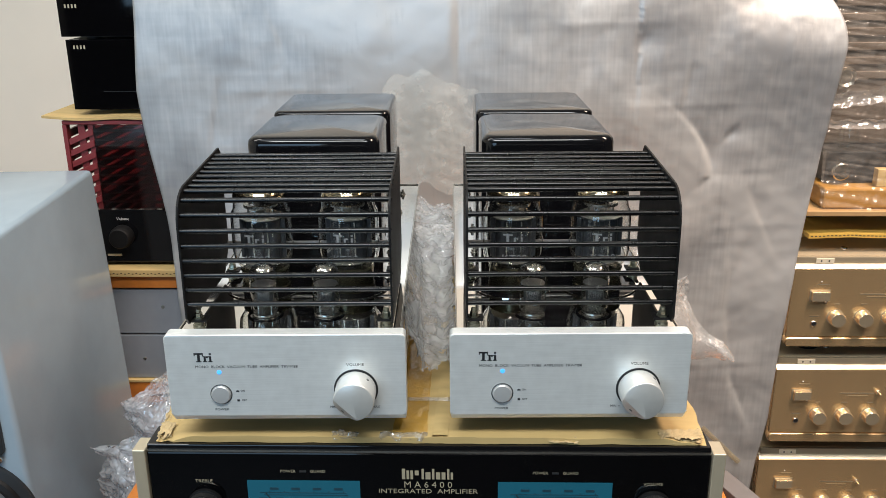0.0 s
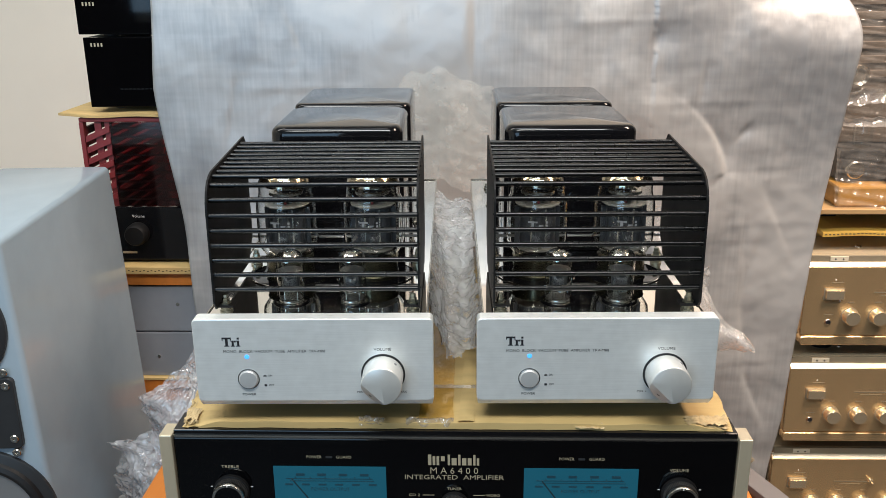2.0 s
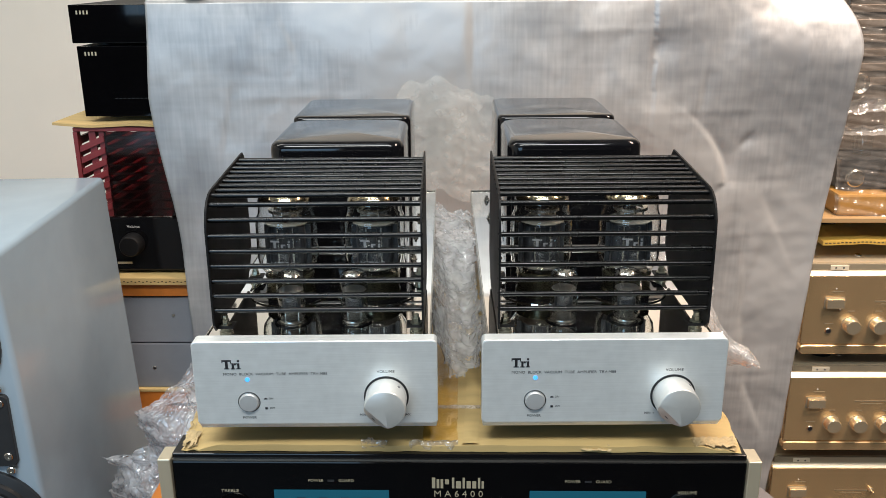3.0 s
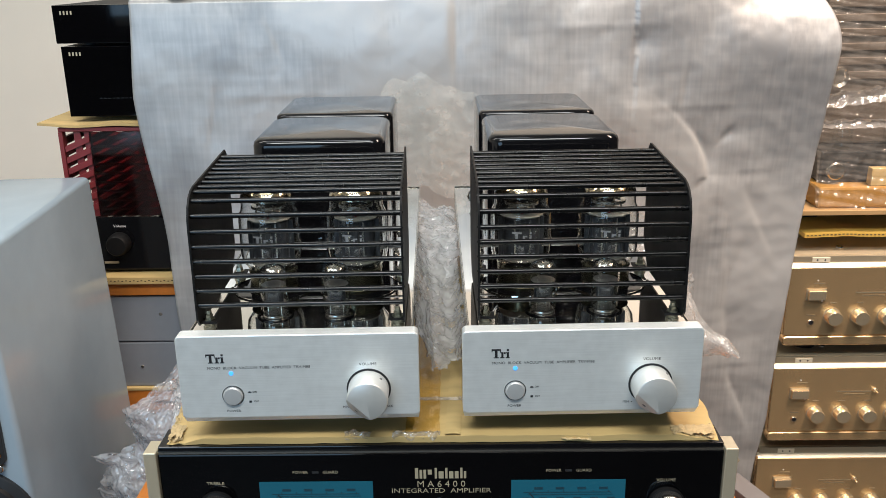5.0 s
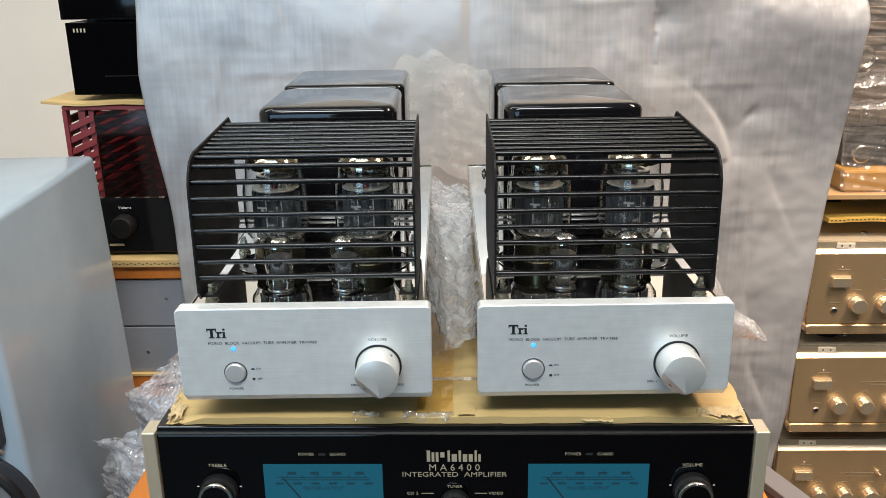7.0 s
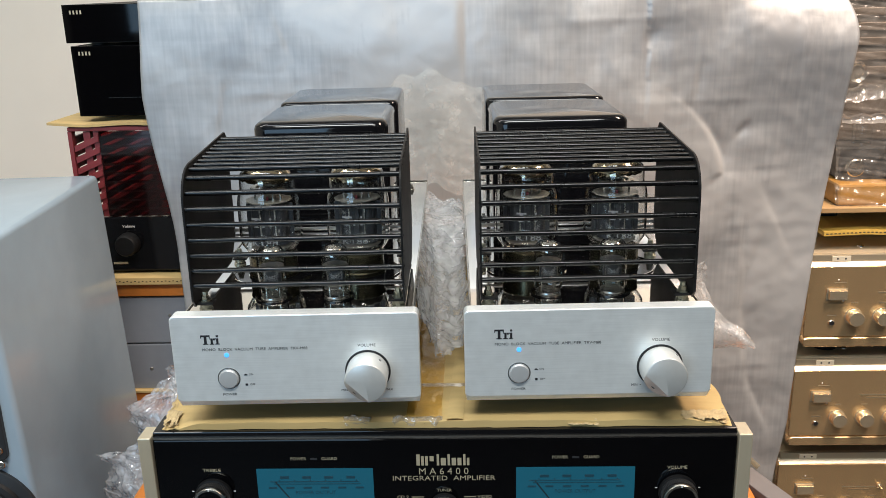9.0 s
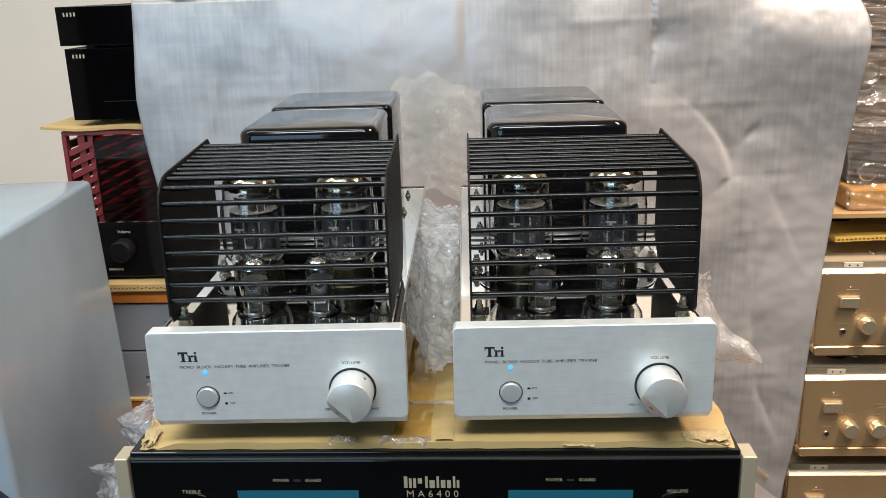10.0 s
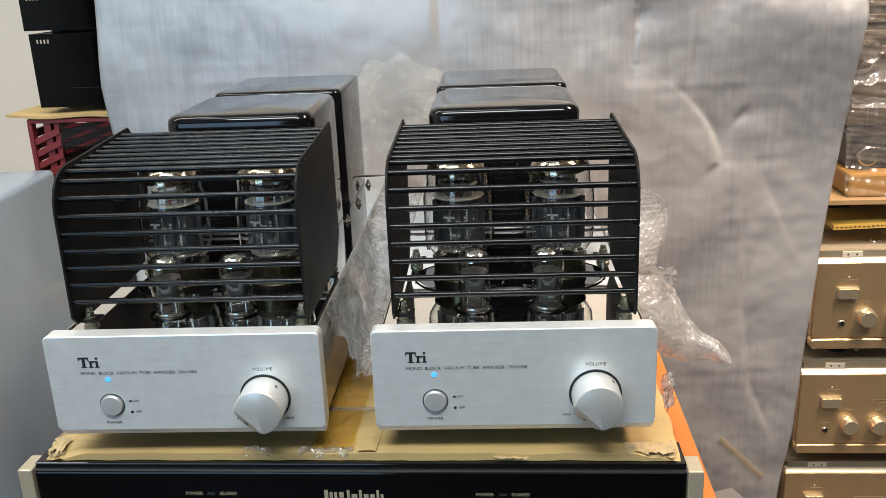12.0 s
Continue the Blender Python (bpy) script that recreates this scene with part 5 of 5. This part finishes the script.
# ---- right-hand stack of champagne amplifiers ----
def champagne_amplifier(m):
    a = thing("stereo_amplifier", m, "champagne-gold stereo amplifier with row of round knobs in a stack", "amplifier", "champagne amplifiers")
    part("case", box(0.0, 0.437, 0.014, 0.36, 0.022, 0.171, 0.001), GOLD_DARK, a, "champagne metal case")
    part("top_cover", box(-0.003, 0.441, 0.0135, 0.36, 0.1712, 0.1732), CHAMPAGNE, a)
    strip = part("upper_strip", box(-0.003, 0.441, 0.0088, 0.0138, 0.1614, 0.172, 0.0006), GOLD_DARK, a, "darker champagne strip above the fascia")
    badge = part("badge", box(0.028, 0.056, 0.0068, 0.0087, 0.1625, 0.1705, 0.0005), PALE_GOLD, a, "small pale badge with two dots")
    for x in (0.036, 0.048):
        part("badge_dot", lathe([(0, 0), (0.0015, 0), (0.0012, 0.0004), (0, 0.0005)], (x, 0.0068, 0.1662), "y", 10), PRINT_BLACK, badge)
    face = part("fascia", box(-0.008, 0.445, 0.0, 0.0135, 0.0400, 0.1565, 0.0022, 3), GOLD, a, "brushed champagne fascia")
    bm = box(-0.0065, 0.4435, 0.0012, 0.0134, 0.1566, 0.1612)
    for v in bm.verts:
        if v.co.z > 0.16 and v.co.y < 0.006:
            v.co.y += 0.0058
    # bevel made paler than the fascia: light from above put into its colour
    part("fascia_edge", bm, PALE_GOLD, face, "bevelled upper edge, coloured paler as if catching light")
    part("lower_lip", rounded(-0.008, 0.445, 0.0235, 0.0395, 0.006, 0.0135, -0.002, 4, 0.003), GOLD, a, "rounded champagne lower lip")
    for x in (0.05, 0.395):
        for y in (0.06, 0.3):
            part("foot", lathe([(0, 0), (0.02, 0), (0.022, 0.022), (0, 0.022)], (x, y, 0), seg=16), RUBBER, a)
    sw = part("power_switch", box(0.0235, 0.0515, -0.008, 0.0, 0.1035, 0.1190, 0.0012), GOLD_KNOB, a, "rectangular champagne push switch")
    # recess not cut: a thin raised plate carries its shade in a darker tone
    part("switch_recess_shade", box(0.0215, 0.0530, -0.0006, 0.0, 0.1015, 0.1210), GOLD_DARK, face)
    part("switch_light", lathe([(0, 0), (0.0016, 0), (0.0014, 0.0006), (0, 0.0007)], (0.0482, 0.0, 0.1000), "y", 8), PRINT_WHITE, face)
    part("indicator", lathe([(0, 0), (0.0012, 0), (0.0009, 0.0006), (0, 0.0008)], (0.038, 0.0, 0.1345), "y", 10), PRINT_WHITE, face)
    jack = part("headphone_jack", lathe([(0.0034, 0.0), (0.0049, 0.0), (0.0049, 0.0014), (0.0042, 0.002), (0.0034, 0.002)], (0.0335, 0.0, 0.0635), "y", 20), STEEL, a, "metal headphone socket", True)
    part("jack_hole", lathe([(0, 0.0), (0.0036, 0.0), (0.0036, 0.0012), (0, 0.0012)], (0.0335, 0.0, 0.0635), "y", 16), PRINT_BLACK, jack)
    for i in range(4):
        x = 0.066 + 0.0425 * i
        part("knob", lathe([(0.0140, 0), (0.0140, 0.001), (0.0124, 0.0015), (0.0120, 0.0145), (0.0110, 0.016), (0, 0.0162)], (x, 0, 0.0745), "y", 28), GOLD_KNOB, a, "", True)
        bars([(x - 0.005, x + 0.005, 0.0965, 0.0975)], -0.0001, GOLD_DARK, face, "caption_bar")
    bars([(0.032, 0.05, 0.1295, 0.1305), (0.026, 0.040, 0.0755, 0.0765), (0.1, 0.155, 0.113, 0.1145), (0.11, 0.145, 0.1085, 0.1095)], -0.0001, GOLD_DARK, face, "caption_bar")
    tg = part("toggle_switch", lathe([(0.0042, 0), (0.0042, 0.003), (0.003, 0.004), (0, 0.004)], (0.16, 0, 0.1165), "y", 14), GOLD_KNOB, a, "small toggle switch", True)
    part("lever", lathe([(0.0012, 0.003), (0.0018, 0.012), (0.0014, 0.0135), (0, 0.0138)], (0.16, 0, 0.1165), "y", 10), GOLD_KNOB, tg, "", True)
    part("large_knob", lathe([(0.03, 0), (0.03, 0.002), (0.027, 0.003), (0.0265, 0.024), (0.024, 0.027), (0, 0.027)], (0.375, 0, 0.1), "y", 36), GOLD_KNOB, a, "", True)
    part("cover_screw", lathe([(0, 0), (0.0055, 0), (0.005, 0.0015), (0, 0.002)], (0.087, 0.05, 0.1732), seg=12), STEEL, a)
    return a


first = champagne_amplifier(pose(0.577, 1.335, 0.6165))
for dx, dy, z in ((-0.008, 0.0, 0.443), (-0.015, 0.010, 0.2695), (-0.02, 0.012, 0.096)):
    copy_thing(first, pose(0.577 + dx, 1.335 + dy, z))
base = thing("low_stand", pose(0.78, 1.5, 0), "low dark stand under the stack of amplifiers", "stand")
part("board", box(-0.23, 0.23, -0.18, 0.2, 0.07, 0.0955, 0.002), BLACK_MATT, base)
for x in (-0.2, 0.18):
    part("leg", box(x, x + 0.03, -0.15, 0.17, 0.0, 0.0695), BLACK_MATT, base)
bc = thing("black_clip", pose(-0.335, 1.292, 1.197), "small black clamp on the top edge of the foam sheet", "clamp")
part("jaw", box(-0.016, 0.016, -0.012, 0.012, 0.0, 0.012, 0.004), BLACK_SATIN, bc)
part("pin", lathe([(0, -0.02), (0.004, -0.02), (0.004, 0.02), (0, 0.02)], (0, 0, 0.0155), "x", 12), BLACK_GLOSS, bc)
yc = thing("cardboard_sheet", pose(0.79, 1.5, 0.7902), "folded yellow corrugated cardboard on top of the stack", "cardboard")
part("board", box(-0.2, 0.24, -0.06, 0.18, 0.0, 0.0160, 0.001), CARD, yc)
bm = bmesh.new()
nx = 60
for i in range(nx):
    x0, x1 = -0.195 + 0.43 * i / nx, -0.195 + 0.43 * (i + 1) / nx
    z0, z1 = 0.0165 + 0.003 * fractal((x0 * 12, 0, 0)), 0.0165 + 0.003 * fractal((x1 * 12, 0, 0))
    fr = [bm.verts.new(p) for p in ((x0, -0.142, z0 + 0.0155), (x1, -0.142, z1 + 0.0155), (x1, 0.17, 0.030), (x0, 0.17, 0.030))]
    lo = [bm.verts.new((v.co.x, v.co.y, v.co.z - (0.007 if v.co.y < 0 else 0.008))) for v in fr]
    bm.faces.new(fr)
    bm.faces.new(lo[::-1])
    for q in range(4):
        bm.faces.new((fr[q], lo[q], lo[(q + 1) % 4], fr[(q + 1) % 4]))
bmesh.ops.remove_doubles(bm, verts=bm.verts, dist=0.00001)
part("flap", bm, CARD_YELLOW, yc, "yellow corrugated flap")
# the flap's flutes are not open; dark dashes give their shade
bm = bmesh.new()
for i in range(70):
    x = -0.192 + 0.0062 * i
    z = 0.0285 + 0.003 * fractal((x * 12, 0, 0))
    box(x, x + 0.0034, -0.1426, -0.1421, z - 0.0008, z + 0.0008, bm=bm)
part("flute_shade_dashes", bm, FLUTE_SHADE, yc, "dark dashes for the shade in the flute openings")


def on_sheet(x, z):
    """The foam sheet's surface at (x, z)."""
    lo, hi, v = 0.0, 1.0, (1.19 - z) / 0.95
    for _ in range(24):
        mid = (lo + hi) / 2
        lo, hi = (mid, hi) if sheet_shape(mid, v)[0] < x else (lo, mid)
    return Vector(sheet_shape(lo, v))


bm = bmesh.new()
strip = []
for i in range(25):
    d = (i / 24 - 0.5) * 0.095
    pair = []
    for e in (-0.004, 0.004):
        p = on_sheet(0.473 + (d + e) * 0.707, 0.480 + (e - d) * 0.707)
        pair.append([bm.verts.new(p + Vector((0, -0.0019 - h, 0))) for h in (0.0, 0.0002)])
    strip.append(pair)
for a, b in zip(strip, strip[1:]):
    for q in ((a[0][1], a[1][1], b[1][1], b[0][1]), (a[1][0], a[0][0], b[0][0], b[1][0]), (a[0][0], a[0][1], b[0][1], b[0][0]), (a[1][1], a[1][0], b[1][0], b[1][1])):
        bm.faces.new(q).smooth = True
sheet_part("masking_tape", bm, BEIGE_TAPE, "strip of beige masking tape stuck on the foam sheet", "tape")


bd = thing("plywood_board", pose(0.8, 1.5, 0.8208), "plywood board on spacers carrying a wrapped amplifier", "board")
part("board", box(-0.22, 0.25, -0.152, 0.2, 0.0325, 0.0405, 0.001), PLY, bd)
for x in (-0.18, 0.2):
    part("spacer", box(x, x + 0.03, -0.05, 0.15, 0.0002, 0.0323), BLACK_MATT, bd)


def wrapped_amplifier():
    a = thing("wrapped_amplifier", pose(0.81, 1.36, 0.8613), "dark valve amplifier on a walnut base wrapped in clear stretch film", "amplifier")
    part("base", box(-0.2, 0.22, 0.0, 0.26, 0.0, 0.034, 0.004), BROWN_WOOD, a, "walnut wood base")
    part("body", box(-0.19, 0.2, 0.03, 0.24, 0.0345, 0.085, 0.003), GREY_DARK, a)
    part("upper_case", box(-0.19, 0.2, 0.08, 0.24, 0.0855, 0.40, 0.004), BROWN_DARK, a, "dark brown upper case")
    for i in range(9):
        part("case_slat", box(-0.188, 0.198, 0.074, 0.0795, 0.19 + 0.022 * i, 0.202 + 0.022 * i, 0.001), BROWN_DARK, a)
    part("dial", lathe([(0.017, 0), (0.017, 0.012), (0.015, 0.016), (0.011, 0.012), (0, 0.012)], (-0.165, 0.074, 0.195), "y", 28), STEEL, a, "", True)
    for x in (-0.15, -0.07, 0.01):
        part("tube", lathe([(0, 0), (0.014, 0), (0.015, 0.03), (0.01, 0.042), (0, 0.045)], (x, 0.055, 0.0855), seg=16), GLASS, a, "", True)
    part("knob", lathe([(0.014, 0), (0.014, 0.012), (0.012, 0.014), (0, 0.014)], (-0.17, 0.03, 0.055), "y", 24), STEEL, a, "", True)
    def drawn(u, v):
        pull = 0.35 * abs(fractal((u * 30 - v * 16, v * 1.5, 4), 2)) + 0.8 * abs(fractal((u * 4 + v * 26, u * 1.5, 9), 2))
        return (-0.207 + 0.435 * u, -0.006 + 0.03 * v * v + 0.02 * math.sin(v * 3) - 0.0065 * pull, 0.001 + 0.41 * v)

    part("stretch_film", crumpled(drawn, 260, 260, 0.0008, 40, 8), FILM, a, "creased clear stretch film")
    part("film_band", crumpled(lambda u, v: (-0.21 + 0.43 * u, -0.01 + 0.008 * math.sin(v * 3.1), 0.158 + 0.05 * u + 0.022 * v), 90, 16, 0.0045, 60, 15), SCRAP, a, "twisted bright band of film")
    part("film_band", crumpled(lambda u, v: (-0.21 + 0.43 * u, -0.008 + 0.006 * math.sin(v * 3.1), 0.128 + 0.012 * v), 90, 10, 0.003, 60, 16), SCRAP, a, "twisted bright band of film")
    part("card_corner", box(-0.12, 0.05, 0.004, 0.02, 0.0345, 0.062, 0.001), CARD, a, "brown card packing")
    return a


wrapped_amplifier()

gb = thing("grey_board", pose(0.345, 0.88, 0, 0, 0, -68), "dark grey board leaning upright beside the rack", "board")
part("board", box(0.0, 0.3, -0.02, 0.0, 0.0, 0.69, 0.001), DARK_GREY_CARD, gb)
part("edge_strip", box(-0.001, 0.301, -0.022, 0.002, 0.691, 0.70, 0.001), DARK_GREY_CARD, gb)
